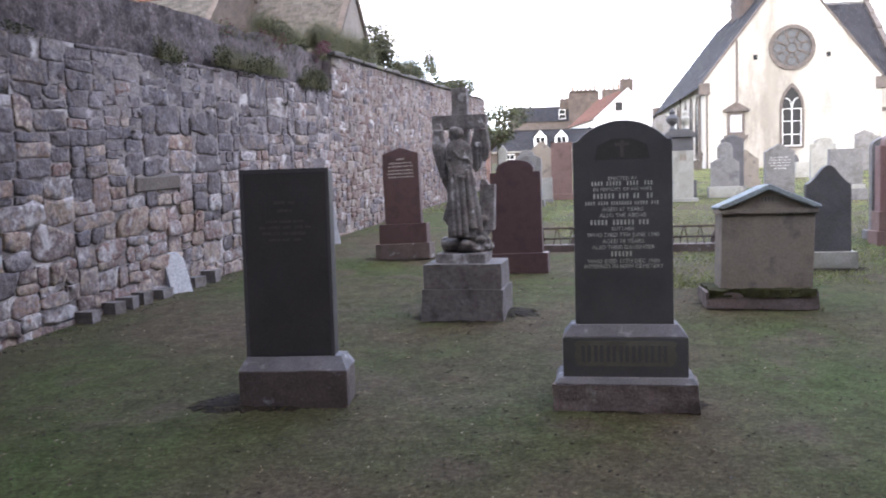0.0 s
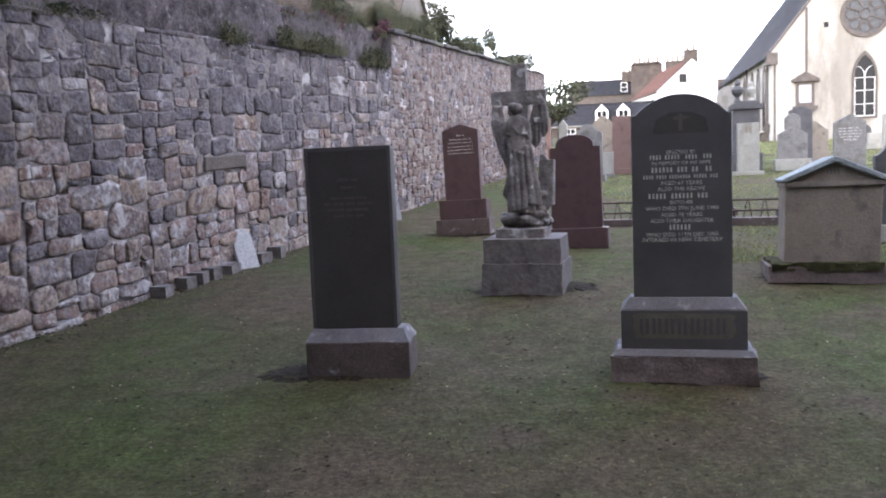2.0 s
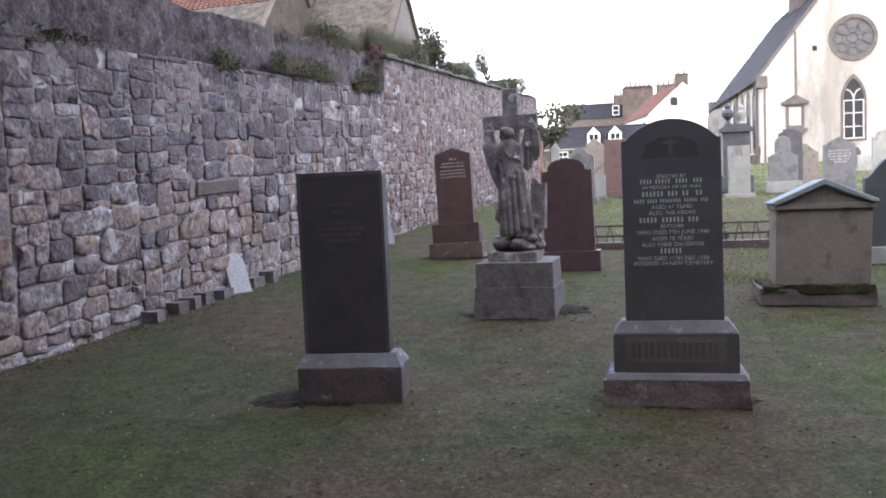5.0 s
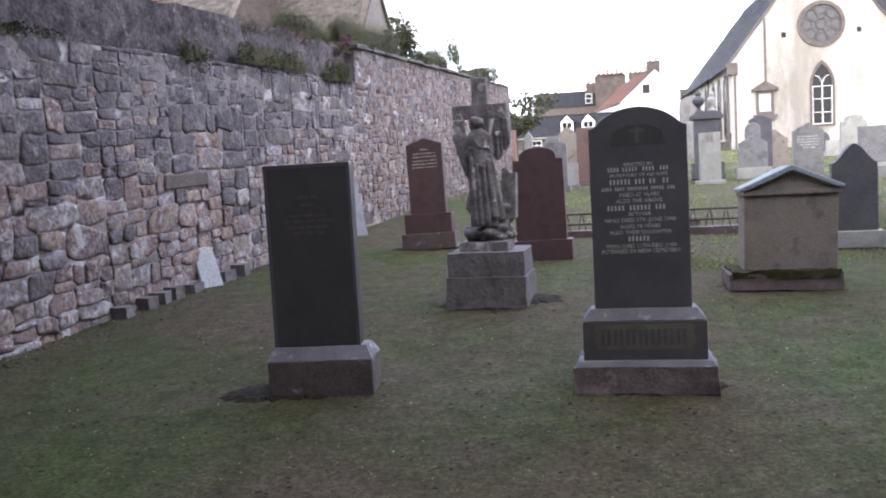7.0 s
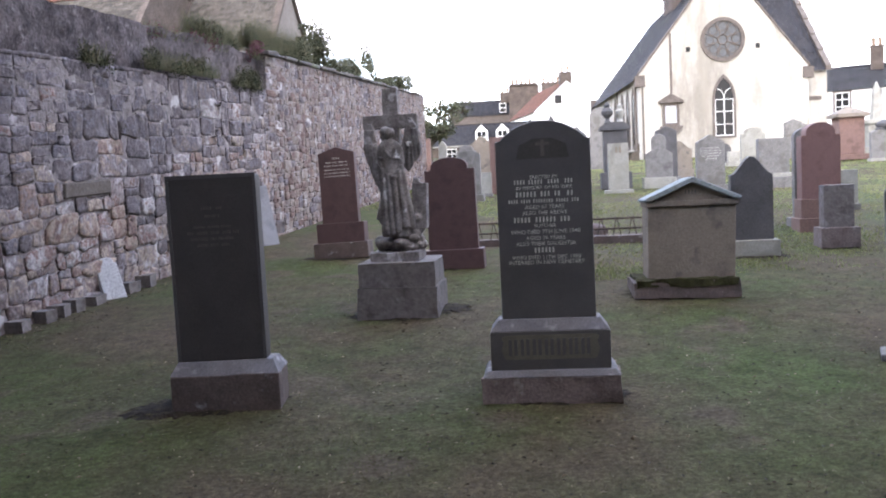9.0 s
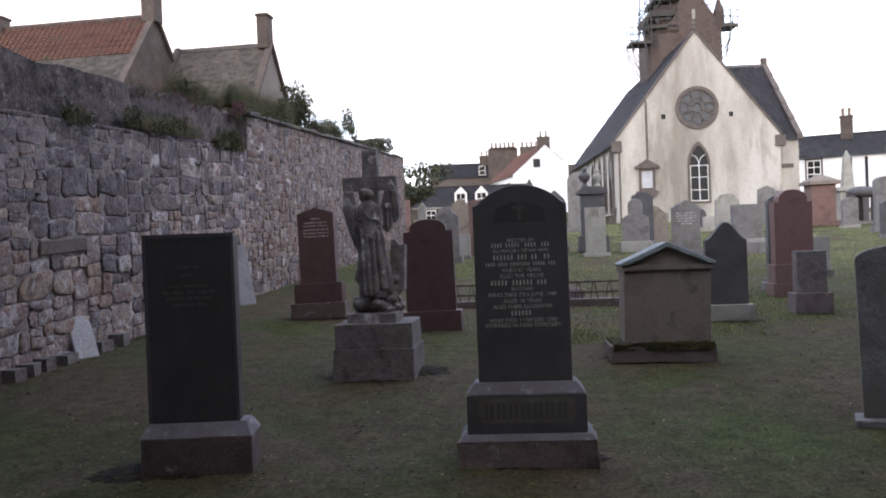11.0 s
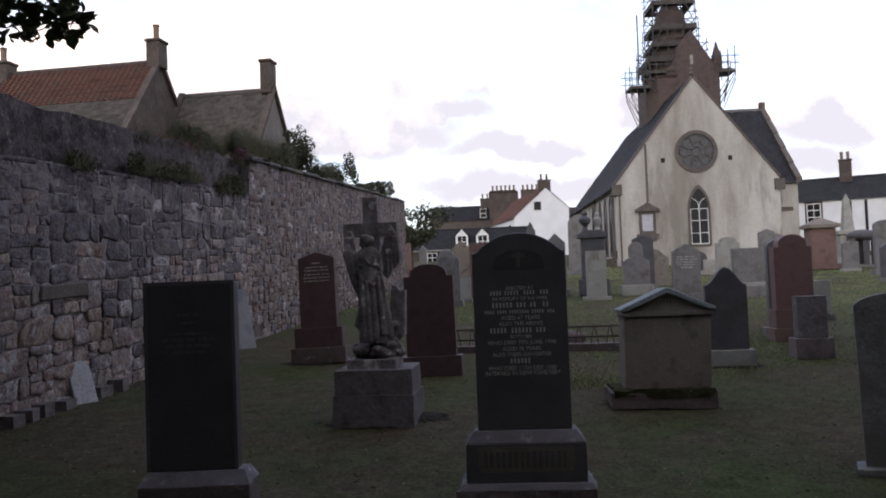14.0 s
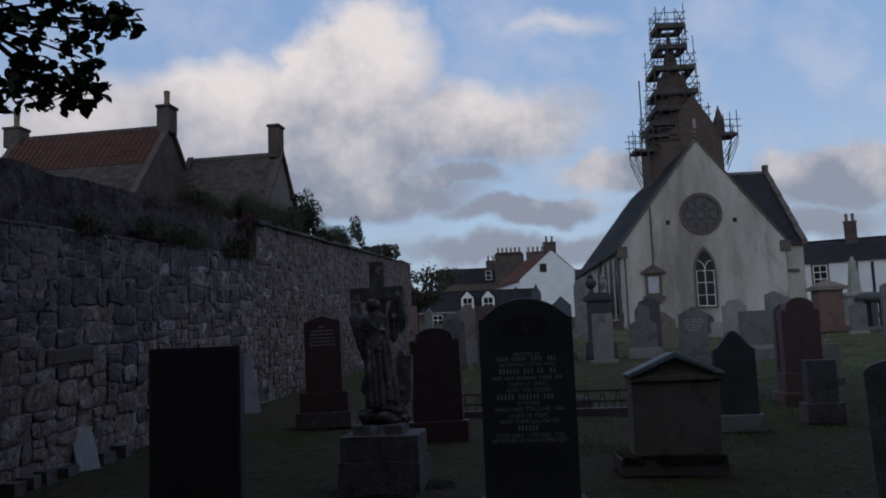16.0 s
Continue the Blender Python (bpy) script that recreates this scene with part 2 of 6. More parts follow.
BROWNSTONE = surface("brown_sandstone", [(.14, .118, .10), (.205, .173, .146), (.175, .148, .123)], 2.4, 45, 0.92, 0.25, spots=((.12, .105, .092), 3.5, 0.58), spec=0.25, speckle=(0.82, 1.15))
GREYSTONE = surface("grey_headstone", [(.10, .094, .092), (.175, .166, .163), (.14, .132, .127)], 3, 40, 0.88, 0.35, spots=((.12, .113, .102), 2.5, 0.56))
PALESTONE = surface("pale_headstone", [(.23, .222, .20), (.33, .318, .29)], 3, 70, 0.88, 0.2, spots=((.21, .20, .178), 2.5, 0.57), spec=0.25)
DARKSTONE = surface("sooty_headstone", [(.052, .050, .054), (.086, .082, .087)], 3, 70, 0.8, 0.25)
STATUESTONE = surface("weathered_statue_stone", [(.075, .065, .064), (.165, .148, .146), (.26, .24, .245)], 6, 45, 0.92, 0.6, spots=((.46, .445, .46), 7, 0.61), spec=0.25)
PEDESTAL = surface("pedestal_stone", [(.078, .068, .067), (.15, .134, .134), (.108, .094, .094)], 4, 22, 0.92, 0.7, spots=((.22, .205, .215), 6, 0.63), spec=0.25, speckle=(0.78, 1.2))
MARGIN = surface("weathered_granite_margin", [(.10, .095, .105), (.16, .15, .165)], 5, 120, 0.85, 0.2, spots=((.26, .25, .27), 10, 0.62))
MARBLE = surface("white_marble", [(.36, .365, .40), (.50, .505, .54)], 4, 50, 0.75, 0.15, spec=0.25)
CAPSTONE = surface("blue_grey_cap", [(.18, .205, .22), (.26, .29, .305)], 5, 60, 0.85, 0.3, spots=((.15, .135, .105), 6, 0.58), spec=0.25)
MOSS = surface("moss", [(.028, .022, .014), (.036, .034, .018), (.044, .044, .02), (.06, .05, .036)], 9, 90, 1.0, 1.0, spec=0.1)
LEADING = surface("lead_letters", [(.42, .41, .385), (.60, .58, .55)], 20, 150, 0.6, 0.0)
DIMLETTER = surface("worn_letters", [(.075, .067, .062), (.115, .102, .09)], 20, 150, 0.6, 0.0)
PANELTAN = surface("tan_panel", [(.105, .096, .080), (.15, .137, .115)], 10, 150, 0.7, 0.1)
IRON = surface("rusty_iron", [(.030, .024, .022), (.075, .042, .03)], 12, 120, 0.75, 0.3)
DARKGROUND = surface("dark_brown_ground", [(.014, .011, .010), (.034, .027, .022)], 9, 60, 1.0, 1.0, spots=((.042, .036, .020), 14, 0.56), spec=0.1)
CHURCHWALL = surface("limewashed_church_wall", [(.22, .198, .172), (.345, .32, .286), (.44, .416, .38), (.495, .473, .44)], 0.5, 6, 0.94, 0.12, spots=((.24, .217, .187), 0.8, 0.57), streak=0.24, spec=0.25, detail=5, speckle=(0.92, 1.06))
DRESSED = surface("dressed_sandstone", [(.085, .071, .065), (.142, .12, .109)], 3, 30, 0.92, 0.3, spec=0.25)
TOWERSTONE = surface("tower_sandstone", [(.060, .044, .040), (.098, .073, .065), (.078, .059, .053)], 1.2, 14, 0.92, 0.4, spec=0.25)
SLATE = surface("slate_roof", [(.024, .023, .026), (.044, .042, .047)], 2.5, 20, 0.85, 0.4, 0.4, spec=0.2)
STONESLATE = surface("stone_slates", [(.055, .048, .042), (.088, .076, .066), (.125, .11, .094)], 2, 18, 0.92, 0.8, 0.5, spec=0.25)
PANTILE = surface("clay_pantiles", [(.078, .042, .034), (.128, .063, .048), (.10, .052, .041)], 1.5, 15, 0.9, 0.3, 0.5, spots=((.075, .062, .045), 1.3, 0.6), spec=0.25)
WHITEWASH = surface("whitewashed_wall", [(.68, .69, .71), (.80, .80, .81)], 0.8, 9, 0.9, 0.1, speckle=(0.93, 1.04))
HOUSESTONE = surface("house_stone", [(.062, .049, .043), (.112, .090, .079)], 1.4, 12, 0.92, 0.5, spec=0.25)
PALEHOUSE = surface("grey_harled_gable", [(.135, .118, .11), (.21, .188, .175)], 1.0, 10, 0.92, 0.3, streak=0.12, spec=0.25, speckle=(0.8, 1.18))
WHITEPAINT = surface("white_paint", [(.74, .74, .73), (.82, .82, .81)], 6, 40, 0.5, 0.0)
POTS = surface("chimney_pot_clay", [(.15, .10, .07), (.22, .155, .11)], 4, 30, 0.85, 0.2)
STEEL = surface("weathered_scaffold_tube", [(.032, .031, .031), (.06, .058, .057)], 3, 30, 0.7, 0.0)
BOARDS = surface("scaffold_boards", [(.055, .050, .046), (.10, .09, .082)], 3, 30, 0.9, 0.2, spec=0.25)
BARK = surface("bark", [(.05, .04, .033), (.10, .085, .07)], 9, 60, 0.95, 0.9)
LEAFDARK = surface("dark_leaf", [(.022, .035, .012), (.045, .065, .022), (.06, .08, .03)], 5, 60, 0.6, 0.0, 0.6)
LEAFBUSH = surface("bush_leaf", [(.036, .042, .025), (.06, .068, .040), (.10, .095, .062)], 5, 60, 0.85, 0.0, 0.6, spec=0.25)
WEEDBLADE = surface("weed_blade", [(.05, .055, .028), (.08, .082, .043), (.13, .115, .07)], 3, 40, 0.9, 0.0, 0.5, spec=0.15)
VALERIAN = surface("red_flower", [(.10, .032, .05), (.17, .05, .08)], 5, 60, 0.7, 0.0, 0.6)
# green raised far above the near grass: open daylight put into the colour
LITLAWN = surface("lit_lawn_blade", [(.165, .198, .080), (.20, .235, .095), (.235, .26, .115), (.23, .235, .125)], 0.9, 40, 0.85, 0.0, 0.3, spec=0.2)
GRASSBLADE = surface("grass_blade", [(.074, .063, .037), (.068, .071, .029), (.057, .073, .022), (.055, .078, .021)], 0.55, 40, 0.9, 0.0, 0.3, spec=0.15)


def turf_material():
    """Mown turf: green and brown patches, clumps a hand wide, and fine dense blades."""
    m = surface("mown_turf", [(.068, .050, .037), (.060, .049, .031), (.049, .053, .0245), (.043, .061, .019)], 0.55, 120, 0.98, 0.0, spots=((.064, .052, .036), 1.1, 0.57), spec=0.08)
    nt = m.node_tree
    b = nt.nodes["Principled BSDF"]
    col = b.inputs["Base Color"].links[0].from_socket
    geo = nt.nodes.new("ShaderNodeNewGeometry")
    for scale, lo, hi in ((5.0, 0.72, 1.30), (30.0, 0.52, 1.5)):
        n = nt.nodes.new("ShaderNodeTexNoise")
        n.inputs["Scale"].default_value, n.inputs["Detail"].default_value, n.inputs["Roughness"].default_value = scale, 6, 0.7
        nt.links.new(geo.outputs["Position"], n.inputs["Vector"])
        r = nt.nodes.new("ShaderNodeMapRange")
        r.inputs["From Min"].default_value, r.inputs["From Max"].default_value = 0.32, 0.68
        r.inputs["To Min"].default_value, r.inputs["To Max"].default_value = lo, hi
        nt.links.new(n.outputs["Fac"], r.inputs["Value"])
        x = nt.nodes.new("ShaderNodeMix")
        x.data_type, x.blend_type = "RGBA", "MULTIPLY"
        x.inputs["Factor"].default_value = 1
        nt.links.new(col, x.inputs["A"])
        nt.links.new(r.outputs[0], x.inputs["B"])
        col = x.outputs["Result"]
        bp = nt.nodes.new("ShaderNodeBump")
        bp.inputs["Strength"].default_value, bp.inputs["Distance"].default_value = 0.5, 0.12 / scale
        nt.links.new(n.outputs["Fac"], bp.inputs["Height"])
        if b.inputs["Normal"].is_linked:
            nt.links.new(b.inputs["Normal"].links[0].from_socket, bp.inputs["Normal"])
        nt.links.new(bp.outputs[0], b.inputs["Normal"])
    nt.links.new(col, b.inputs["Base Color"])
    return m


TURF = turf_material()


def glass_material():
    m = bpy.data.materials.new("dark_window_glass")
    m.use_nodes = True
    b = m.node_tree.nodes["Principled BSDF"]
    b.inputs["Base Color"].default_value = (.014, .014, .016, 1)
    b.inputs["Roughness"].default_value = 0.18
    b.inputs["Specular IOR Level"].default_value = 0.22
    return m


GLASS = glass_material()


# ---- building helpers ----
def part(name, bm, material, parent=None, label=""):
    me = bpy.data.meshes.new(name)
    bm.to_mesh(me)
    bm.free()
    me.materials.append(material)
    ob = new(name, me)
    if parent:
        ob.parent = parent
    return tagged(ob, label)


def thing(name, m, label, category, group="", kind=""):
    ob = new(name)
    ob.empty_display_size = 0.2
    ob.matrix_world = m
    return tagged(ob, label, category, group, kind)


def box(bm, x0, x1, y0, y1, z0, z1):
    v = [bm.verts.new(p) for p in ((x0, y0, z0), (x1, y0, z0), (x1, y1, z0), (x0, y1, z0), (x0, y0, z1), (x1, y0, z1), (x1, y1, z1), (x0, y1, z1))]
    for f in ((3, 2, 1, 0), (4, 5, 6, 7), (0, 1, 5, 4), (1, 2, 6, 5), (2, 3, 7, 6), (3, 0, 4, 7)):
        bm.faces.new([v[i] for i in f])
    return v


def frustum(bm, a0, a1, z0, z1):
    """A block whose lower rectangle a0 = (x0, x1, y0, y1) at z0 rises to a1 at z1."""
    v = [bm.verts.new(p) for a, z in ((a0, z0), (a1, z1)) for p in ((a[0], a[2], z), (a[1], a[2], z), (a[1], a[3], z), (a[0], a[3], z))]
    for f in ((3, 2, 1, 0), (4, 5, 6, 7), (0, 1, 5, 4), (1, 2, 6, 5), (2, 3, 7, 6), (3, 0, 4, 7)):
        bm.faces.new([v[i] for i in f])


def prism(bm, outline, y0, y1):
    """An outline of (x, z), counter-clockwise seen from the front (-y), extruded from y0 to y1."""
    a = [bm.verts.new((x, y0, z)) for x, z in outline]
    b = [bm.verts.new((x, y1, z)) for x, z in outline]
    bm.faces.new(a)
    bm.faces.new(b[::-1])
    n = len(a)
    for i in range(n):
        j = (i + 1) % n
        bm.faces.new((a[j], a[i], b[i], b[j]))


def tube(bm, p0, p1, r0, r1=None, seg=8, cap=True):
    r1 = r0 if r1 is None else r1
    p0, p1 = Vector(p0), Vector(p1)
    q = (p1 - p0).to_track_quat("Z", "Y")
    rings = []
    for p, r in ((p0, r0), (p1, r1)):
        rings.append([bm.verts.new(p + q @ Vector((r * math.cos(2 * math.pi * k / seg), r * math.sin(2 * math.pi * k / seg), 0))) for k in range(seg)])
    for k in range(seg):
        bm.faces.new((rings[0][k], rings[0][(k + 1) % seg], rings[1][(k + 1) % seg], rings[1][k]))
    if cap:
        bm.faces.new(rings[0][::-1])
        bm.faces.new(rings[1])


def lathe(bm, profile, seg=16, x=0.0, y=0.0):
    """Rings of (radius, z) turned round the z axis."""
    rings = [[bm.verts.new((x + r * math.cos(2 * math.pi * k / seg), y + r * math.sin(2 * math.pi * k / seg), z)) for k in range(seg)] for r, z in profile]
    for a, b in zip(rings, rings[1:]):
        for k in range(seg):
            bm.faces.new((a[k], a[(k + 1) % seg], b[(k + 1) % seg], b[k]))
    bm.faces.new(rings[0][::-1])
    bm.faces.new(rings[-1])


def soften(bm, width=0.008, segments=2):
    bmesh.ops.recalc_face_normals(bm, faces=bm.faces[:])
    edges = [e for e in bm.edges if e.is_manifold and e.calc_face_angle(0) > 0.5]
    bmesh.ops.bevel(bm, geom=edges, offset=width, segments=segments, affect="EDGES", profile=0.6, clamp_overlap=True)


def roughen(bm, cuts, amount, scale, lo=-1e9):
    """Breaks a block's faces up and knocks them about, as quarried stone is."""
    bmesh.ops.subdivide_edges(bm, edges=bm.edges[:], cuts=cuts, use_grid_fill=True)
    for v in bm.verts:
        if v.co.z > lo:
            v.co += noise.noise_vector(v.co * scale) * amount


def ground_z(x, y):
    yy = max(-40.0, min(100.0, y))
    return SLOPE * yy


def spot(x, y, rz=0.0, lean_x=0.0, lean_y=0.0, sink=0.0):
    """A pose on the ground, turned, and leaning by degrees."""
    return pose(x, y, ground_z(x, y) - sink, lean_x, lean_y, rz)


# ---- ground ----
def relief(x, y):
    """The small unevenness of the turf."""
    if -10 < y < 60 and abs(x) < 40:
        return 0.022 * noise.noise(Vector((x * 0.9, y * 0.9, 3))) + 0.03 * noise.noise(Vector((x * 0.25, y * 0.25, 9))) - 0.01
    return -0.02


def ground_sheet():
    bm = bmesh.new()
    ys = [-400, -120, -40, -20, -8] + [0.4 * k for k in range(-12, 76)] + [32 + 2 * k for k in range(35)] + [110, 160, 400, 1500, 4500]
    xs = [-4500, -1500, -400, -120, -60, -30, -15] + [-8 + 0.4 * k for k in range(58)] + [16 + 2 * k for k in range(23)] + [70, 120, 400, 1500, 4500]
    grid = []
    for y in ys:
        row = []
        for x in xs:
            row.append(bm.verts.new((x, y, ground_z(x, y) + relief(x, y))))
        grid.append(row)
    for a, b in zip(grid, grid[1:]):
        for i in range(len(xs) - 1):
            bm.faces.new((a[i], a[i + 1], b[i + 1], b[i])).smooth = True
    return tagged(part("ground", bm, TURF), "mown graveyard turf, patchy green with bare brown thatch", "grass", kind="structure")


ground_sheet()


def grass_field(name, label, count, y0, y1, power, low, high, material, seed, wide=1.0):
    """Blades of grass scattered over the turf in front of the wall, thicker in patches."""
    rng = random.Random(seed)
    verts, faces = [], []
    for k in range(count):
        y = y0 + (y1 - y0) * rng.random() ** power
        x = rng.uniform(-0.62 * abs(y) - 0.8, 0.72 * abs(y) + 0.8)
        if x < -3.75 + (y - 8.6) * 0.2254 and y < 34:
            continue
        if material is LITLAWN and x < 2.2 and y < 22:
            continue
        thick = noise.noise(Vector((x * 0.55, y * 0.55, 1))) + 0.6 * noise.noise(Vector((x * 2.1, y * 2.1, 5)))
        if thick < rng.uniform(-0.7, 0.15):
            continue
        h, w, a = rng.uniform(low, high) * (1 + 0.5 * max(0, thick)), wide * rng.uniform(0.0015, 0.003) * (0.7 + 0.09 * abs(y)), rng.uniform(0, 6.28)
        z = ground_z(x, y) + relief(x, y) - 0.014
        dx, dy, lx, ly = w * math.cos(a), w * math.sin(a), rng.gauss(0, 0.02), rng.gauss(0, 0.02)
        i = len(verts)
        verts += [(x - dx, y - dy, z), (x + dx, y + dy, z), (x + lx, y + ly, z + h + 0.012)]
        faces.append((i, i + 1, i + 2))
    me = bpy.data.meshes.new(name)
    me.from_pydata(verts, [], faces)
    me.materials.append(material)
    return tagged(new(name, me), label, "grass", kind="stuff")


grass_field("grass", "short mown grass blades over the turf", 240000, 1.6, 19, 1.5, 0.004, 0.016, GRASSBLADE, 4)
# brightened blades stand in for daylight on the open lawn
grass_field("lawn_grass", "longer green lawn grass beyond the near graves", 250000, 9.6, 54, 1.3, 0.012, 0.04, LITLAWN, 14, 2.6)


def litter():
    """Dry leaves and bits of straw lying on the turf."""
    rng = random.Random(11)
    verts, faces = [], []
    for k in range(9500):
        y = 2.2 + 11 * rng.random() ** 1.4
        x = rng.uniform(-0.55 * y, 0.65 * y)
        if x < -3.5 + (y - 8.6) * 0.2254:
            continue
        s, a, z = 0.004 + 0.016 * rng.random() ** 2.4, rng.uniform(0, 6.28), ground_z(x, y) + relief(x, y) + 0.006
        c, d = s * math.cos(a), s * math.sin(a)
        i = len(verts)
        verts += [(x - c, y - d, z), (x + d * 0.5, y - c * 0.5, z + 0.008), (x + c, y + d, z + 0.004), (x - d * 0.5, y + c * 0.5, z + 0.01)]
        faces.append((i, i + 1, i + 2, i + 3))
    for k in range(1500):
        u, o = rng.uniform(4.5, 17.0), 0.03 + 0.4 * rng.random() ** 2
        x, y = -3.81 + 0.2198 * (u - 8.6) + 0.9755 * o, 8.6 + 0.9755 * (u - 8.6) - 0.2198 * o
        s, a, z = 0.006 + 0.018 * rng.random() ** 2, rng.uniform(0, 6.28), ground_z(x, y) + relief(x, y) + 0.008
        c, d = s * math.cos(a), s * math.sin(a)
        i = len(verts)
        verts += [(x - c, y - d, z), (x + d * 0.5, y - c * 0.5, z + 0.01), (x + c, y + d, z + 0.006), (x - d * 0.5, y + c * 0.5, z + 0.012)]
        faces.append((i, i + 1, i + 2, i + 3))
    me = bpy.data.meshes.new("fallen_leaves")
    me.from_pydata(verts, [], faces)
    me.materials.append(surface("dry_leaf", [(.018, .014, .010), (.03, .022, .014), (.045, .034, .022), (.10, .07, .045), (.24, .20, .14)], 3, 60, 0.9, 0.0, 0.8))
    return tagged(new("fallen_leaves", me), "dry brown fallen leaves scattered on the turf", "leaves", kind="stuff")


litter()

# ---- boundary wall ----
WALL_AZ = radians(12.7)
WALL_DIR = Vector((math.sin(WALL_AZ), math.cos(WALL_AZ), 0))
WALL_OUT = Vector((math.cos(WALL_AZ), -math.sin(WALL_AZ), 0))
WALL_ORIGIN = Vector((-3.81, 8.6, 0)) - WALL_DIR * 8.6
S_START, S_STEP, S_END = -8.0, 16.75, 34.9
LEDGE, TOP = 2.82, 3.5


def wall_point(s, out, h):
    p = WALL_ORIGIN + WALL_DIR * s + WALL_OUT * out
    return Vector((p.x, p.y, ground_z(p.x, p.y) + h))


def wall_slab(bm, s0, s1, o0, o1, h0, h1, steps=1, wobble=0.0):
    """A stretch of wall between distances s0 and s1, out from o0 to o1, from height h0 to h1 over the sloping ground."""
    rows = []
    for k in range(steps + 1):
        s = s0 + (s1 - s0) * k / steps
        w = wobble * noise.noise(Vector((s * 1.3, h1, 2)))
        rows.append([bm.verts.new(wall_point(s, o, h)) for o, h in ((o0, h0), (o1, h0), (o1 + w * 0.5, h1 + w), (o0, h1 + w))])
    for a, b in zip(rows, rows[1:]):
        for i in range(4):
            j = (i + 1) % 4
            bm.faces.new((a[i], b[i], b[j], a[j]))
    bm.faces.new(rows[0])
    bm.faces.new(rows[-1][::-1])
    bmesh.ops.recalc_face_normals(bm, faces=bm.faces[:])


bm = bmesh.new()
wall_slab(bm, S_START, S_STEP, -0.55, 0, -0.4, LEDGE, 60, 0.03)
wall_near = tagged(part("wall_near", bm, MORTAR), "old rubble stone boundary wall with grey upper courses", "wall", kind="structure")
bm = bmesh.new()
wall_slab(bm, S_START, S_STEP + 0.3, -0.55, -0.16, LEDGE - 0.15, TOP, 150, 0.07)
bmesh.ops.subdivide_edges(bm, edges=[e for e in bm.edges if abs(e.verts[0].co.z - e.verts[1].co.z) > 0.4], cuts=5, use_grid_fill=True)
for v in bm.verts:
    v.co += noise.noise_vector(v.co * 2.5) * 0.03 + noise.noise_vector(v.co * 8) * 0.022
part("upper_wall", bm, HARLING, wall_near, "dark weathered render on the set-back upper wall")
bm = bmesh.new()
wall_slab(bm, S_STEP, S_END, -0.6, 0.0, -0.4, TOP - 0.04, 40, 0.02)
wall_far = tagged(part("wall_far", bm, MORTAR), "old rubble stone boundary wall with a stone coping", "wall", kind="structure")


def split_area(s0, s1, h0, h1, rng, big, out):
    """Cuts a stretch of wall face into stones of uneven sizes, longer than high."""
    w, h = s1 - s0, h1 - h0
    lw, lh = big * rng.uniform(0.9, 2.5), big * rng.uniform(0.5, 1.2)
    if w <= lw and h <= lh:
        out.append((s0, s1, h0, h1))
    elif w / lw > h / lh:
        c = s0 + w * rng.uniform(0.3, 0.7)
        split_area(s0, c, h0, h1, rng, big, out)
        split_area(c, s1, h0, h1, rng, big, out)
    else:
        c = h0 + h * rng.uniform(0.3, 0.7)
        split_area(s0, s1, h0, c, rng, big, out)
        split_area(s0, s1, c, h1, rng, big, out)


def stone_shape(cell, rng):
    """One stone of the face as points and faces: a ragged ten-cornered outline with a hewn, uneven face proud of the joints."""
    s0, s1, h0, h1 = cell
    w, h = s1 - s0, h1 - h0
    cs, ch = (s0 + s1) / 2, (h0 + h1) / 2
    low = max(0.0, min(1.0, (2.1 - h0) / 1.2))
    joint, proud = rng.uniform(-0.006, 0.008), rng.uniform(0.001, 0.010) + low * rng.uniform(0.002, 0.034)
    k = rng.uniform(0.04, 0.2) + low * rng.uniform(0.0, 0.3)
    sk = rng.gauss(0, 0.05)
    jag = 0.062 * min(w, h)
    ring = []
    for u, v in ((-1, -1 + k), (-1 + k, -1), (rng.uniform(-0.3, 0.3), -1.02), (1 - k, -1), (1, -1 + k), (1, 1 - k), (1 - k, 1), (rng.uniform(-0.3, 0.3), 1.02), (-1 + k, 1), (-1, 1 - k)):
        ring.append((cs + u * (w / 2 - joint) + sk * v * h / 2 + rng.gauss(0, jag), ch + v * (h / 2 - joint) + sk * u * w / 2 + rng.gauss(0, jag)))
    n = len(ring)
    pts = [wall_point(s, -0.03, y) for s, y in ring]
    tilt_s, tilt_h = rng.uniform(-0.05, 0.05), rng.uniform(-0.07, 0.07)
    for f, o, rough in ((0.965, 0.75, 0.004), (0.74, 1.0, 0.006)):
        for s, y in ring:
            g = f * rng.uniform(0.9, 1.06) if f < 0.9 else f
            a, b = cs + (s - cs) * g, ch + (y - ch) * g
            pts.append(wall_point(a, proud * o + tilt_s * (a - cs) + tilt_h * (b - ch) + rng.gauss(0, rough), b))
    pts.append(wall_point(cs + rng.uniform(-0.2, 0.2) * w, proud * rng.uniform(0.75, 1.2), ch + rng.uniform(-0.2, 0.2) * h))
    faces = []
    for r in (0, n):
        for i in range(n):
            j = (i + 1) % n
            faces.append((r + i, r + j, r + n + j, r + n + i))
    faces += [(2 * n + i, 2 * n + (i + 1) % n, 3 * n) for i in range(n)]
    return pts, faces


def hewn(me):
    """Soft faces with crisp arrises: the ten side faces of each stone stay flat."""
    me.polygons.foreach_set("use_smooth", [k % 30 >= 10 for k in range(len(me.polygons))])


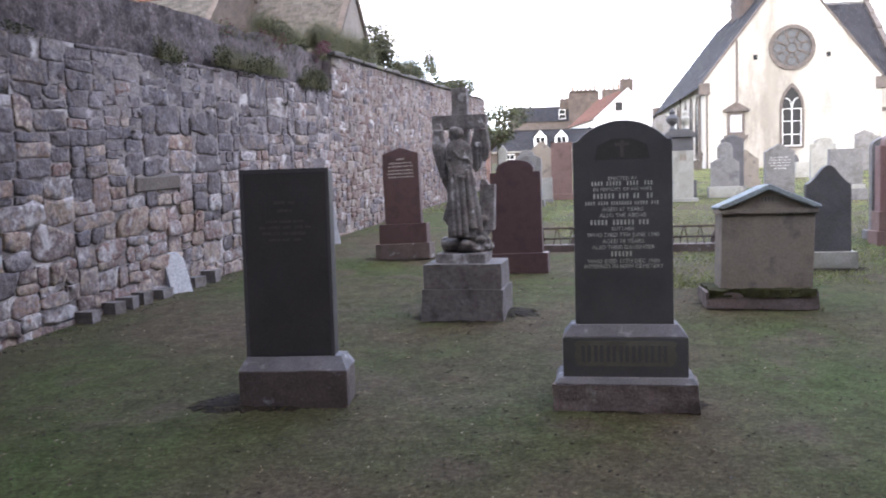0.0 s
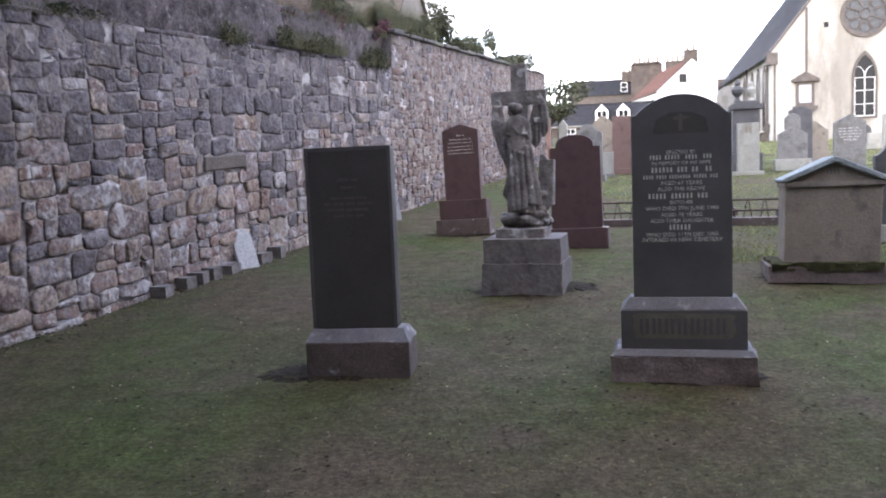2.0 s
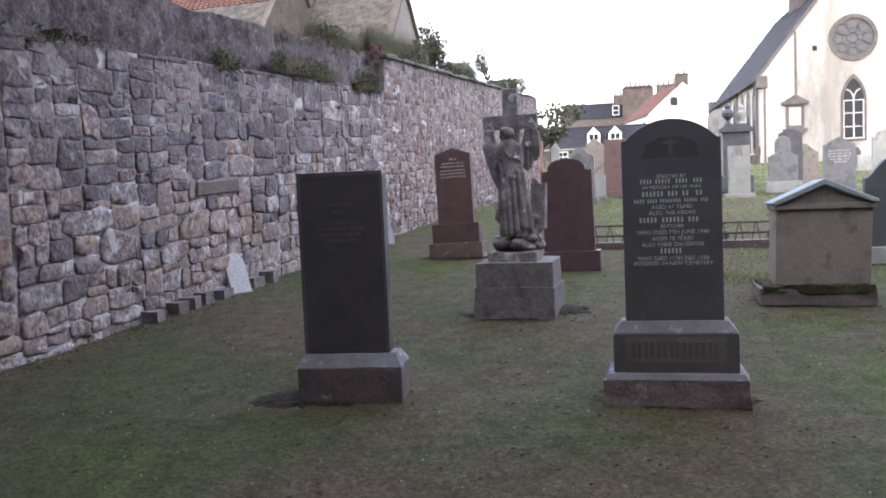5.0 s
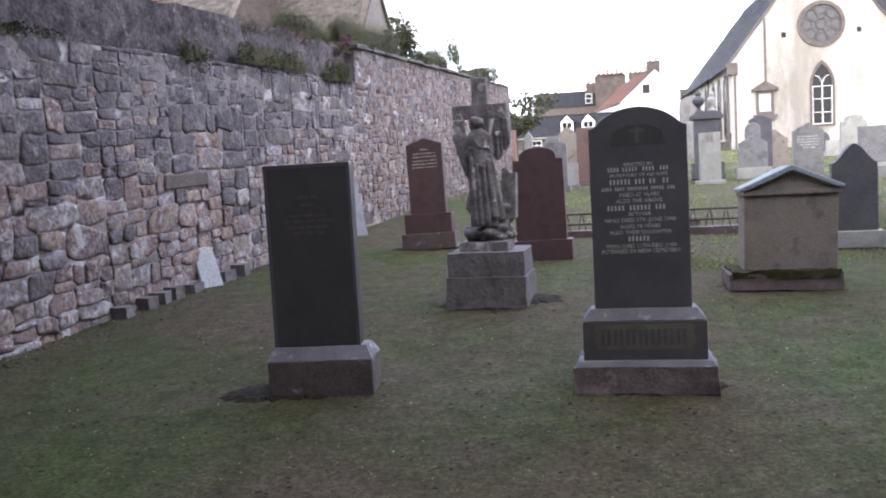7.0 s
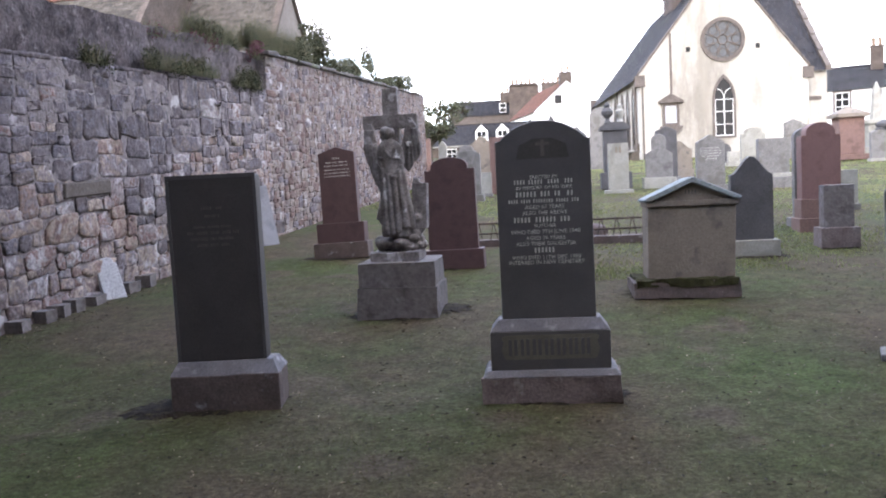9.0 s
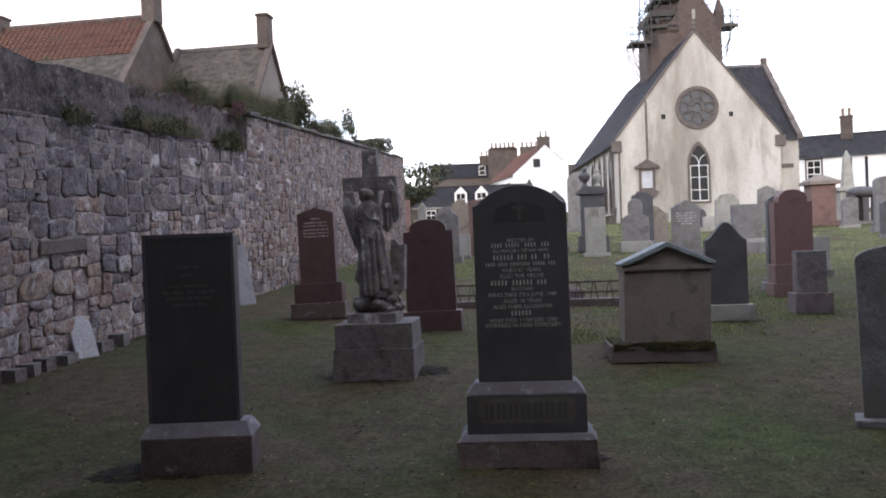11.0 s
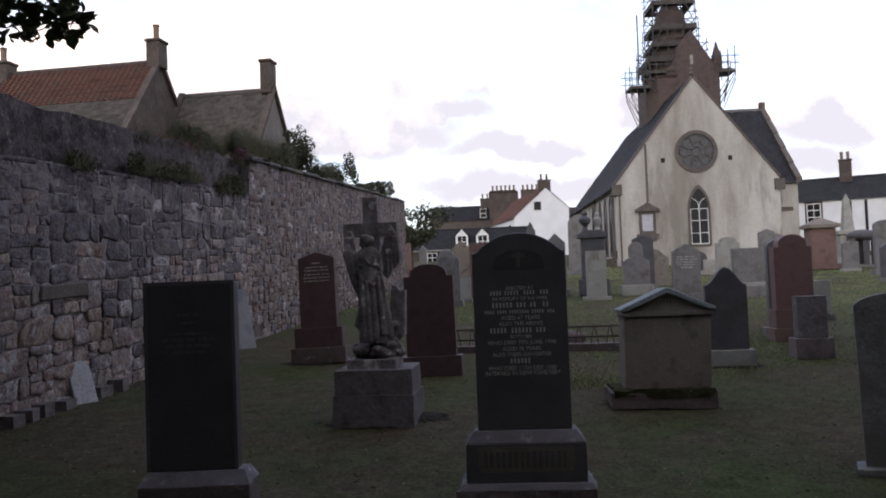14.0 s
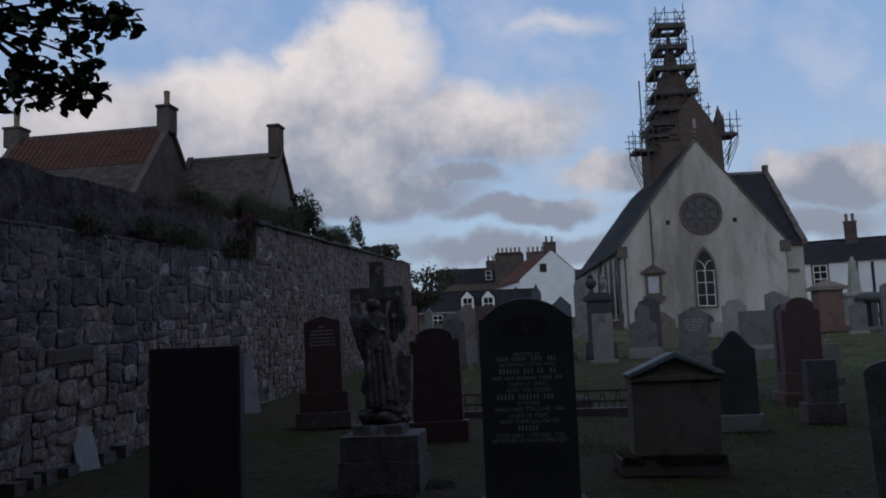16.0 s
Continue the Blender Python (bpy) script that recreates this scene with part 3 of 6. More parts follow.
def build_stones():
    rng = random.Random(21)
    sets = {"near": [], "far": []}
    s = 3.0
    while s < S_STEP:                      # rubble below, larger grey blocks above
        e = min(S_STEP, s + rng.uniform(1.1, 1.9))
        mid = rng.uniform(1.3, 2.0)
        low, high = [], []
        split_area(s, e, -0.12, mid, rng, rng.uniform(0.25, 0.44), low)
        split_area(s, e, mid, LEDGE, rng, rng.uniform(0.26, 0.46), high)
        sets["near"] += [(c, GREYRUBBLE if rng.random() < 0.05 + 0.2 * max(0.0, c[2]) else RUBBLE) for c in low]
        sets["near"] += [(c, RUBBLE if rng.random() < 0.75 - 0.3 * c[2] else GREYRUBBLE) for c in high]
        s = e
    s = S_STEP
    while s < S_END:
        e = min(S_END, s + rng.uniform(1.2, 2.2))
        cells = []
        split_area(s, e, -0.12, TOP - 0.06, rng, 0.27, cells)
        sets["far"] += [(c, REDRUBBLE if rng.random() < 0.86 else GREYRUBBLE) for c in cells]
        s = e
    for key, wall in (("near", wall_near), ("far", wall_far)):
        bulk = {RUBBLE: ([], []), GREYRUBBLE: ([], [])} if key == "near" else {REDRUBBLE: ([], []), GREYRUBBLE: ([], [])}
        single = 0
        for cell, mat in sets[key]:
            pts, faces = stone_shape(cell, rng)
            if key == "near" and 6.0 < cell[0] < 12.4 and single < 300:
                me = bpy.data.meshes.new("stone")
                me.from_pydata(pts, [], faces)
                hewn(me)
                me.materials.append(mat)
                ob = new("stone", me)
                ob.parent = wall
                single += 1
            else:
                verts, fs = bulk[mat]
                i = len(verts)
                verts += pts
                fs += [tuple(i + k for k in f) for f in faces]
        for mat, (verts, fs) in bulk.items():
            me = bpy.data.meshes.new("stonework")
            me.from_pydata(verts, [], fs)
            hewn(me)
            me.materials.append(mat)
            ob = tagged(new("stonework", me), kind="stuff")
            ob.parent = wall


rng = random.Random(8)
s = S_STEP - 0.1
while s < S_END:                           # projecting coping stones of the far stretch
    e = min(S_END + 0.1, s + rng.uniform(0.5, 0.95))
    bm = bmesh.new()
    wall_slab(bm, s + 0.008, e - 0.008, -0.7, 0.08 + rng.uniform(-0.04, 0.05), TOP - 0.04 + rng.uniform(-0.015, 0.015), TOP + rng.uniform(0.0, 0.045), 3, 0.03)
    soften(bm, 0.02, 1)
    part("coping", bm, COPING, wall_far)
    s = e

# ledge stones of the near stretch
s = 3.0
while s < S_STEP - 0.1:
    e = min(S_STEP - 0.02, s + rng.uniform(0.5, 1.1))
    bm = bmesh.new()
    wall_slab(bm, s + 0.006, e - 0.006, -0.14, 0.008 + rng.uniform(-0.02, 0.02), LEDGE - 0.05, LEDGE + rng.uniform(-0.01, 0.03), 3, 0.03)
    soften(bm, 0.018, 1)
    part("ledge_stone", bm, HARLING, wall_near)
    s = e

# long lintel-like stone set in the rubble
bm = bmesh.new()
wall_slab(bm, 9.85, 10.85, -0.02, 0.045, 1.24, 1.42, 5, 0.03)
soften(bm, 0.02, 1)
part("long_stone", bm, DRESSED, wall_near, "long flat brown stone")

# plain unseen walls, added behind and beside the camera to block sky light
bm = bmesh.new()
box(bm, -9, 12.6, -7.6, -7.0, -0.8, 11.5)
tagged(part("wall_back", bm, HARLING), "plain high rendered wall closing the graveyard", "wall", kind="structure")
bm = bmesh.new()
box(bm, 12.0, 12.6, -7.0, 14.0, -0.8, 11.5)
tagged(part("wall_right", bm, HARLING), "plain high rendered wall closing the graveyard", "wall", kind="structure")


# ---- plants ----
def leaf_cloud(name, centres, count, size, material, parent=None, label="", category="", seed=1, kind="", flat=0.6):
    """Many small folded leaves scattered round a list of (centre, radii)."""
    rng = random.Random(seed)
    verts, faces = [], []
    weights = [r[0] * r[1] * r[2] for _, r in centres]
    for k in range(count):
        c, r = rng.choices(centres, weights)[0]
        while True:
            p = Vector((rng.uniform(-1, 1), rng.uniform(-1, 1), rng.uniform(-1, 1)))
            if p.length < 1 and rng.random() < 0.35 + 0.65 * p.length:
                break
        p = Vector((c[0] + p.x * r[0], c[1] + p.y * r[1], c[2] + p.z * r[2]))
        if noise.noise(p * (1.6 / max(r))) < -0.25:
            continue
        q = Euler((rng.gauss(0, flat), rng.gauss(0, flat), rng.uniform(0, 6.28))).to_matrix()
        L = size * rng.uniform(0.6, 1.3)
        i = len(verts)
        for v in ((-0.5, 0, 0), (-0.15, -0.3, 0.08), (0.2, -0.26, 0.06), (0.5, 0, -0.05), (0.2, 0.26, 0.06), (-0.15, 0.3, 0.08)):
            verts.append(p + q @ Vector(v) * L)
        faces += [(i, i + 1, i + 2, i + 3), (i, i + 3, i + 4, i + 5)]
    me = bpy.data.meshes.new(name)
    me.from_pydata(verts, [], faces)
    me.materials.append(material)
    ob = new(name, me)
    if parent:
        ob.parent = parent
    return tagged(ob, label, category, kind=kind)


def wall_plant(name, label, s, out, h, ds, do, dh, count, size, material, seed, category="plant", blobs=5, blades=0, tall=0.3):
    """Leaves in uneven clumps on thin stems, with blades of grass among them, rooted on the wall."""
    rng = random.Random(seed)
    cs = []
    for k in range(blobs):
        p = wall_point(s + rng.uniform(-ds, ds), out + rng.uniform(-do, do) * 0.5, h + rng.uniform(-0.4, 0.8) * dh)
        f = rng.uniform(0.35, 0.75)
        cs.append(((p.x, p.y, p.z), (max(0.05, do * f), max(0.08, min(ds * f * 0.6, 0.32)), dh * f)))
    base = wall_point(s, out, h - 0.05)
    root = thing(name, pose(*base), label, category)
    back = root.matrix_world.inverted()
    leaves = leaf_cloud("leaves", cs, count, size, material, None, "", "", seed, flat=0.9)
    leaves.parent, leaves.matrix_parent_inverse = root, back
    tagged(leaves, kind="stuff")
    stems = bmesh.new()
    for c, r in cs:
        foot = wall_point(s + (Vector(c) - base).dot(WALL_DIR) * 0.85, min(out, 0.02), h - 0.06)
        for k in range(3):
            tube(stems, foot, Vector(c) + Vector((rng.gauss(0, r[0] * 0.5), rng.gauss(0, r[1] * 0.5), rng.uniform(0, r[2]))), 0.006, 0.002, 4, False)
    for k in range(blades):
        u = s + rng.uniform(-ds, ds) * 1.1
        foot = wall_point(u, min(out, 0.02) + rng.uniform(-do, do) * 0.5, h - 0.08)
        tip = foot + Vector((rng.gauss(0, 0.07), rng.gauss(0, 0.07), tall * rng.uniform(0.4, 1.1)))
        w = WALL_DIR * rng.uniform(0.003, 0.007)
        stems.faces.new([stems.verts.new(p) for p in (foot - w, foot + w, tip)])
    st = part("stem", stems, WEEDBLADE, root)
    st.matrix_parent_inverse = back
    tagged(st, kind="stuff")
    return root


for args in (
    ("ledge_plant", "small green fern growing from the wall ledge", 10.75, 0.05, LEDGE + 0.06, 0.25, 0.12, 0.2, 800, 0.026, LEAFBUSH, 31, "plant", 9, 160, 0.3),
    ("ledge_plant", "spreading green weeds on the wall ledge", 13.2, 0.02, LEDGE + 0.12, 1.1, 0.15, 0.17, 2600, 0.026, LEAFBUSH, 32, "plant", 20, 900, 0.34),
    ("ledge_plant", "dense green clump hanging over the wall ledge", 15.7, 0.05, LEDGE + 0.04, 0.6, 0.18, 0.26, 2400, 0.028, LEAFBUSH, 33, "plant", 14, 420, 0.34),
    ("valerian", "dark red valerian in flower by the wall step", 16.35, -0.02, TOP - 0.08, 0.25, 0.14, 0.22, 600, 0.035, VALERIAN, 34, "plant", 6, 60, 0.3),
    ("valerian", "pink valerian on the top of the wall", 13.9, -0.2, TOP - 0.05, 1.3, 0.14, 0.16, 900, 0.026, VALERIAN, 35, "plant", 22, 600, 0.26),
    ("wall_weeds", "straggling weeds along the wall top", 15.2, -0.32, TOP + 0.12, 1.1, 0.18, 0.22, 2600, 0.03, LEAFBUSH, 36, "plant", 20, 1400, 0.45),
    ("wall_weeds", "mound of grassy weeds on the coping", 18.4, -0.25, TOP + 0.2, 1.8, 0.28, 0.32, 5200, 0.035, LEAFBUSH, 37, "plant", 26, 4200, 0.62),
    ("wall_bush", "leafy bush growing on top of the wall", 21.6, -0.35, TOP + 0.55, 0.8, 0.4, 0.7, 3200, 0.07, LEAFBUSH, 38, "bush", 11, 200, 0.6),
    ("wall_weeds", "weeds along the stone coping", 23.9, -0.3, TOP + 0.22, 1.5, 0.3, 0.34, 3600, 0.045, LEAFBUSH, 39, "plant", 20, 2400, 0.5),
    ("wall_bush", "thin upright sapling on the wall top", 26.8, -0.3, TOP + 0.5, 0.35, 0.3, 0.55, 700, 0.08, LEAFBUSH, 40, "bush", 7, 100, 0.5),
    ("wall_weeds", "weeds at the end of the wall", 29.0, -0.3, TOP + 0.15, 1.5, 0.3, 0.25, 1800, 0.07, LEAFBUSH, 41, "plant", 9, 500, 0.4),
    ("wall_bush", "round green shrub at the wall end", 32.6, -0.3, TOP + 0.3, 0.7, 0.4, 0.35, 1400, 0.08, LEAFBUSH, 42, "bush", 7, 50, 0.4),
    ("ledge_plant", "tuft of weeds and moss on the ledge", 7.6, 0.0, LEDGE + 0.05, 0.8, 0.1, 0.08, 900, 0.03, LEAFBUSH, 43, "plant", 8, 150, 0.12)):
    wall_plant(*args)


def branch(bm, p, d, r, length, depth, rng, tips):
    q = p + d * length
    tube(bm, p, q, r, r * 0.68, 6, False)
    tips.append(q)
    if depth:
        for k in range(rng.randint(2, 3)):
            n = (d + Vector((rng.gauss(0, 0.5), rng.gauss(0, 0.5), rng.gauss(0.1, 0.35)))).normalized()
            branch(bm, q, n, r * 0.62, length * rng.uniform(0.62, 0.85), depth - 1, rng, tips)


def sycamore():
    """The tree beside the camera: one bough dips into view; the unseen crown overhead is added to shade the foreground.
    """
    rng = random.Random(5)
    x, y = -3.7, -1.6
    root = thing("sycamore_tree", spot(x, y), "large sycamore with dark leaves overhanging the graves", "tree")
    bm = bmesh.new()
    lathe(bm, [(0.62, -0.2), (0.46, 0.3), (0.38, 1.2), (0.35, 2.6), (0.30, 4.4)], 14)
    for v in bm.verts:
        v.co += noise.noise_vector(v.co * 1.7) * 0.06
    part("trunk", bm, BARK, root)
    bm = bmesh.new()
    tips = []
    for k in range(7):
        a = 2 * math.pi * k / 7 + rng.uniform(-0.3, 0.3)
        branch(bm, Vector((0, 0, 3.6 + 0.12 * k)), Vector((math.cos(a), math.sin(a), rng.uniform(0.55, 1.0))).normalized(), 0.14, 1.9, 3, rng, tips)
    base = Vector((x, y, ground_z(x, y)))
    knots = [Vector((0, 0, 4.0)), Vector((-0.3, 3.2, 5.2)), Vector((-0.1, 6.0, 5.0)), Vector((BOUGH[0].x, BOUGH[0].y, BOUGH[0].z)) - base]
    for a, b, r in zip(knots, knots[1:], (0.12, 0.08, 0.05)):
        tube(bm, a, b, r, r * 0.65, 7, False)
    for b in BOUGH[1:]:
        tube(bm, knots[-1], b - base, 0.018, 0.006, 5, False)
    tagged(part("limb", bm, BARK, root), kind="stuff")
    bm_limbs = bmesh.new()
    cs = [((t.x, t.y, t.z), (0.9, 0.9, 0.6)) for t in tips if t.z > 4.8 and t.y < 3.5]
    while len(cs) < 330:
        a, r = rng.uniform(0, 6.283), 10.0 * math.sqrt(rng.random())
        px, py = 2.2 + 1.15 * r * math.cos(a), 0.8 + r * math.sin(a)
        # a gap in the crown lets more light onto the stones at right
        if px > 7.2 and py > 3.0:
            continue
        low = 4.9 + 0.72 * max(0.0, py + 0.2)
        pz = low + rng.uniform(0.0, 3.2) * (1 - r / 13)
        cs.append(((px, py, pz), (1.0, 1.0, 0.5)))
        if len(cs) % 6 == 0:
            tube(bm_limbs, (0.6 * px * 0.3, py * 0.3, 4.2), (px, py, pz), 0.05, 0.02, 5, False)
    for k in range(150):                   # more unseen leaves, added to shade the wall
        px, py = rng.uniform(-8, 3.2), rng.uniform(5.5, 13.5)
        cs.append(((px, py, 4.9 + 0.5 * (py - 1.6) + rng.uniform(0.0, 2.5)), (1.0, 1.0, 0.5)))
        if k % 6 == 0:
            tube(bm_limbs, (px * 0.3, py * 0.3, 4.6), cs[-1][0], 0.05, 0.02, 5, False)
    tagged(part("bough", bm_limbs, BARK, root), kind="stuff")
    leaf_cloud("crown", cs, 66000, 0.29, LEAFDARK, root, "dense dark green crown", seed=6)
    cs = []
    for b in BOUGH:
        p = b - base
        cs.append(((p.x, p.y, p.z), (0.17, 0.17, 0.13)))
    leaf_cloud("hanging_leaves", cs, 900, 0.105, LEAFDARK, root, "dark lobed leaves against the sky", seed=9)


BOUGH = [Vector(p) for p in ((-2.55, 5.6, 4.05), (-2.26, 5.7, 3.98), (-2.0, 5.8, 4.04), (-1.74, 5.88, 4.11), (-1.65, 5.92, 4.15), (-1.88, 5.84, 3.84), (-2.16, 5.74, 3.70), (-2.05, 5.78, 3.56), (-1.87, 5.84, 3.60), (-2.3, 5.7, 3.55), (-1.97, 5.8, 4.25), (-2.25, 5.7, 4.25), (-2.6, 5.6, 3.7))]
sycamore()


# ---- gravestones ----
ROW = -11.5


def top_outline(kind, w, h, rise):
    """The outline of a headstone from its foot, in (x, z)."""
    a = w / 2
    pts = [(-a, 0), (a, 0)]
    if kind == "flat":
        pts += [(a, h), (-a, h)]
    elif kind == "arch":               # a low arch between two square shoulders
        pts += [(a, h - rise), (a * 0.93, h - rise)]
        n = 14
        for k in range(n + 1):
            u = 1 - 2 * k / n
            pts.append((a * 0.90 * u, h - rise + rise * (1 - abs(u) ** 2.1) ** 0.9 + 0.004))
        pts += [(-a * 0.93, h - rise), (-a, h - rise)]
    elif kind == "round":
        n = 14
        pts += [(a * math.cos(math.pi * k / n), h - rise + rise * math.sin(math.pi * k / n)) for k in range(n + 1)]
    elif kind == "shoulder":           # a raised round head between square shoulders
        pts += [(a, h - rise), (a * 0.74, h - rise)]
        n = 12
        pts += [(a * 0.74 * math.cos(math.pi * k / n), h - rise * 0.75 + rise * 0.75 * math.sin(math.pi * k / n)) for k in range(n + 1)]
        pts += [(-a * 0.74, h - rise), (-a, h - rise)]
    elif kind == "gable":
        pts += [(a, h - rise), (0, h), (-a, h - rise)]
    elif kind == "ogee":               # shoulders sweeping up in a double curve to a rounded head
        n = 16
        for k in range(n + 1):
            u = 1 - 2 * k / n
            f = 1 - abs(u)
            pts.append((a * u, h - rise + rise * (3 * f * f - 2 * f ** 3)))
    return pts


def bars(parent, rows, y, material, seed=1, words=None):
    """Lines of unreadable carving: rows of (z, width, height), each a line of word-long bars."""
    rng = random.Random(seed)
    for z, w, h in rows:
        bm = bmesh.new()
        x = -w / 2
        while x < w / 2 - 0.01:
            n = min(w / 2 - x, h * rng.uniform(1.6, 5.5))
            u = x
            while u < x + n - h * 0.25:
                box(bm, u, u + h * 0.34, y - 0.0025, y + 0.002, z, z + h)
                u += h * 0.72
            x += n + h * 0.9
        tagged(part("inscription_line", bm, material, parent), kind="stuff")


def carve(parent, text, z, size, y, material, x=0.0):
    """A readable line of raised lettering."""
    c = bpy.data.curves.new("lettering", "FONT")
    c.body, c.size, c.align_x, c.extrude = text, size, "CENTER", 0.0015
    c.resolution_u = 2
    tmp = bpy.data.objects.new("lettering", c)
    scene.collection.objects.link(tmp)
    me = bpy.data.meshes.new_from_object(tmp.evaluated_get(bpy.context.evaluated_depsgraph_get()))
    bpy.data.objects.remove(tmp)
    me.materials.clear()
    me.materials.append(material)
    me.transform(Matrix.Translation((x, y - 0.001, z)) @ Matrix.Rotation(radians(90), 4, "X"))
    ob = new("inscription_line", me)
    ob.parent = parent
    return ob


def headstone(label, x, y, die, material, blocks, top="flat", rise=0.1, rz=ROW, lean=(0, 0), group="headstones", name="headstone", edge=0.007, lines=(), ink=None, sink=0.02):
    """die: (width, height, depth); blocks from the ground up: (width, height, depth, material, name)."""
    root = thing(name, spot(x, y, rz, lean[0], lean[1], sink), label, "gravestone", group)
    z = 0.0
    for w, h, d, m, n in blocks:
        bm = bmesh.new()
        box(bm, -w / 2, w / 2, -d / 2, d / 2, z, z + h)
        soften(bm, 0.012, 2)
        part(n, bm, m, root)
        z += h
    w, h, d = die
    bm = bmesh.new()
    prism(bm, [(px, pz + z) for px, pz in top_outline(top, w, h, rise)], -d / 2, d / 2)
    soften(bm, edge, 2)
    tablet = part("tablet", bm, material, root)
    if lines:
        bars(root, [(z + a, b, c) for a, b, c in lines], -d / 2 - 0.001, ink or LEADING, int(abs(x * 10)))
    return root, z


# black slab on a weathered base
root, z0 = headstone("tall black granite headstone with a worn inscription on a brown base", -1.085, 5.72, (0.585, 1.22, 0.15), DARKFACE,
                     [(0.71, 0.262, 0.33, BASETOP, "base"), (0.62, 0.076, 0.21, MARGIN, "base_top")], "flat", rz=-3.5, edge=0.012,
                     lines=[(1.00, 0.14, 0.02), (0.95, 0.10, 0.018), (0.88, 0.26, 0.016), (0.84, 0.34, 0.02), (0.80, 0.30, 0.02), (0.76, 0.22, 0.018)], ink=DIMLETTER)
for piece in root.children:
    if piece.name.startswith("base"):
        piece.location.x = 0.025
    if piece.name.startswith("base_top"):
        bm = bmesh.new()
        frustum(bm, (-0.355, 0.355, -0.165, 0.165), (-0.315, 0.315, -0.088, 0.10), 0.2625, 0.338)
        roughen(bm, 5, 0.012, 7)
        bm.to_mesh(piece.data)
        bm.free()
bm = bmesh.new()
for a, b, c, d in ((-0.292, -0.272, 0, 1.228), (0.272, 0.292, 0, 1.228), (-0.272, 0.272, 1.203, 1.228)):
    box(bm, a, b, -0.0795, -0.0755, z0 + c, z0 + d)
part("border", bm, BLACKGRANITE, root, "narrow raised black edge")

# black granite stone with an arched head on two steps
root = thing("headstone", spot(1.072, 5.5, -10.5, 0, 0, 0.02), "black granite headstone with arched head, silver lettering and stepped base", "gravestone", "headstones")
bm = bmesh.new()
box(bm, -0.44, 0.44, -0.21, 0.21, 0, 0.172)
roughen(bm, 11, 0.022, 9)
part("base", bm, BASEGRANITE, root, "rock-faced reddish grey granite base")
bm = bmesh.new()
frustum(bm, (-0.44, 0.44, -0.21, 0.21), (-0.415, 0.415, -0.175, 0.175), 0.172, 0.212)
soften(bm, 0.006, 1)
part("base_margin", bm, MARGIN, root, "pale dressed granite margin")
bm = bmesh.new()
box(bm, -0.385, 0.385, -0.15, 0.15, 0.207, 0.46)
soften(bm, 0.006, 2)
part("plinth", bm, BLACKGRANITE, root)
bm = bmesh.new()
frustum(bm, (-0.385, 0.385, -0.15, 0.15), (-0.33, 0.33, -0.09, 0.09), 0.461, 0.535)
soften(bm, 0.005, 1)
part("plinth_weathering", bm, MARGIN, root, "sloping grey top of the plinth")
bm = bmesh.new()
prism(bm, [(px, pz + 0.535) for px, pz in top_outline("arch", 0.608, 1.275, 0.12)], -0.075, 0.075)
soften(bm, 0.006, 2)
part("tablet", bm, BLACKGRANITE, root)
# tan name panel with hidden family name as bars
bm = bmesh.new()
prism(bm, [(-0.30, 0.295), (-0.285, 0.28), (0.285, 0.28), (0.30, 0.295), (0.315, 0.345), (0.30, 0.395), (0.315, 0.425), (0.285, 0.44), (-0.285, 0.44), (-0.315, 0.425), (-0.30, 0.395), (-0.315, 0.345)], -0.153, -0.149)
part("name_panel", bm, PANELTAN, root, "tan sunk panel")
bm = bmesh.new()
for k in range(7):
    u = -0.268 + k * 0.0775
    box(bm, u, u + 0.021, -0.157, -0.152, 0.308, 0.414)
    box(bm, u + 0.036, u + 0.057, -0.157, -0.152, 0.308, 0.414)
part("name_letters", bm, BLACKGRANITE, root)
bm = bmesh.new()
prism(bm, [(-0.17, 1.57), (0.17, 1.57), (0.15, 1.66), (0.06, 1.70), (-0.06, 1.70), (-0.15, 1.66)], -0.0775, -0.0745)
part("crest", bm, DARKFACE, root)
bm = bmesh.new()
box(bm, -0.012, 0.012, -0.081, -0.077, 1.585, 1.69)
box(bm, -0.045, 0.045, -0.0812, -0.0772, 1.655, 1.675)
part("crest_cross", bm, DIMLETTER, root)
FACE = -0.0755
for text, z, size in (("ERECTED BY", 1.443, 0.032), ("IN MEMORY OF HIS WIFE", 1.375, 0.032), ("AGED 67 YEARS", 1.249, 0.036), ("ALSO THE ABOVE", 1.211, 0.036), ("BUTCHER", 1.128, 0.032),
                      ("WHO DIED 7TH JUNE 1940", 1.088, 0.037), ("AGED 78 YEARS", 1.048, 0.036), ("ALSO THEIR DAUGHTER", 1.011, 0.035), ("WHO DIED 11TH DEC 1980", 0.923, 0.036), ("INTERRED IN NEW CEMETERY", 0.890, 0.036)):
    carve(root, text, z, size, FACE, LEADING)
bars(root, [(1.409, 0.38, 0.027), (1.328, 0.36, 0.032), (1.288, 0.46, 0.023), (1.163, 0.40, 0.032), (0.965, 0.15, 0.032)], FACE, LEADING, 3)

# angel monument
ped = thing("statue_pedestal", spot(0.19, 8.57, ROW, 0, 0, 0.05), "two-tier grey stone pedestal with sunken, broken edges", "pedestal")
bm = bmesh.new()
box(bm, -0.397, 0.397, -0.37, 0.37, -0.03, 0.33)
roughen(bm, 6, 0.014, 5)
part("lower_block", bm, PEDESTAL, ped)
bm = bmesh.new()
box(bm, -0.378, 0.378, -0.335, 0.335, 0.332, 0.572)
roughen(bm, 6, 0.009, 6)
part("upper_block", bm, PEDESTAL, ped)


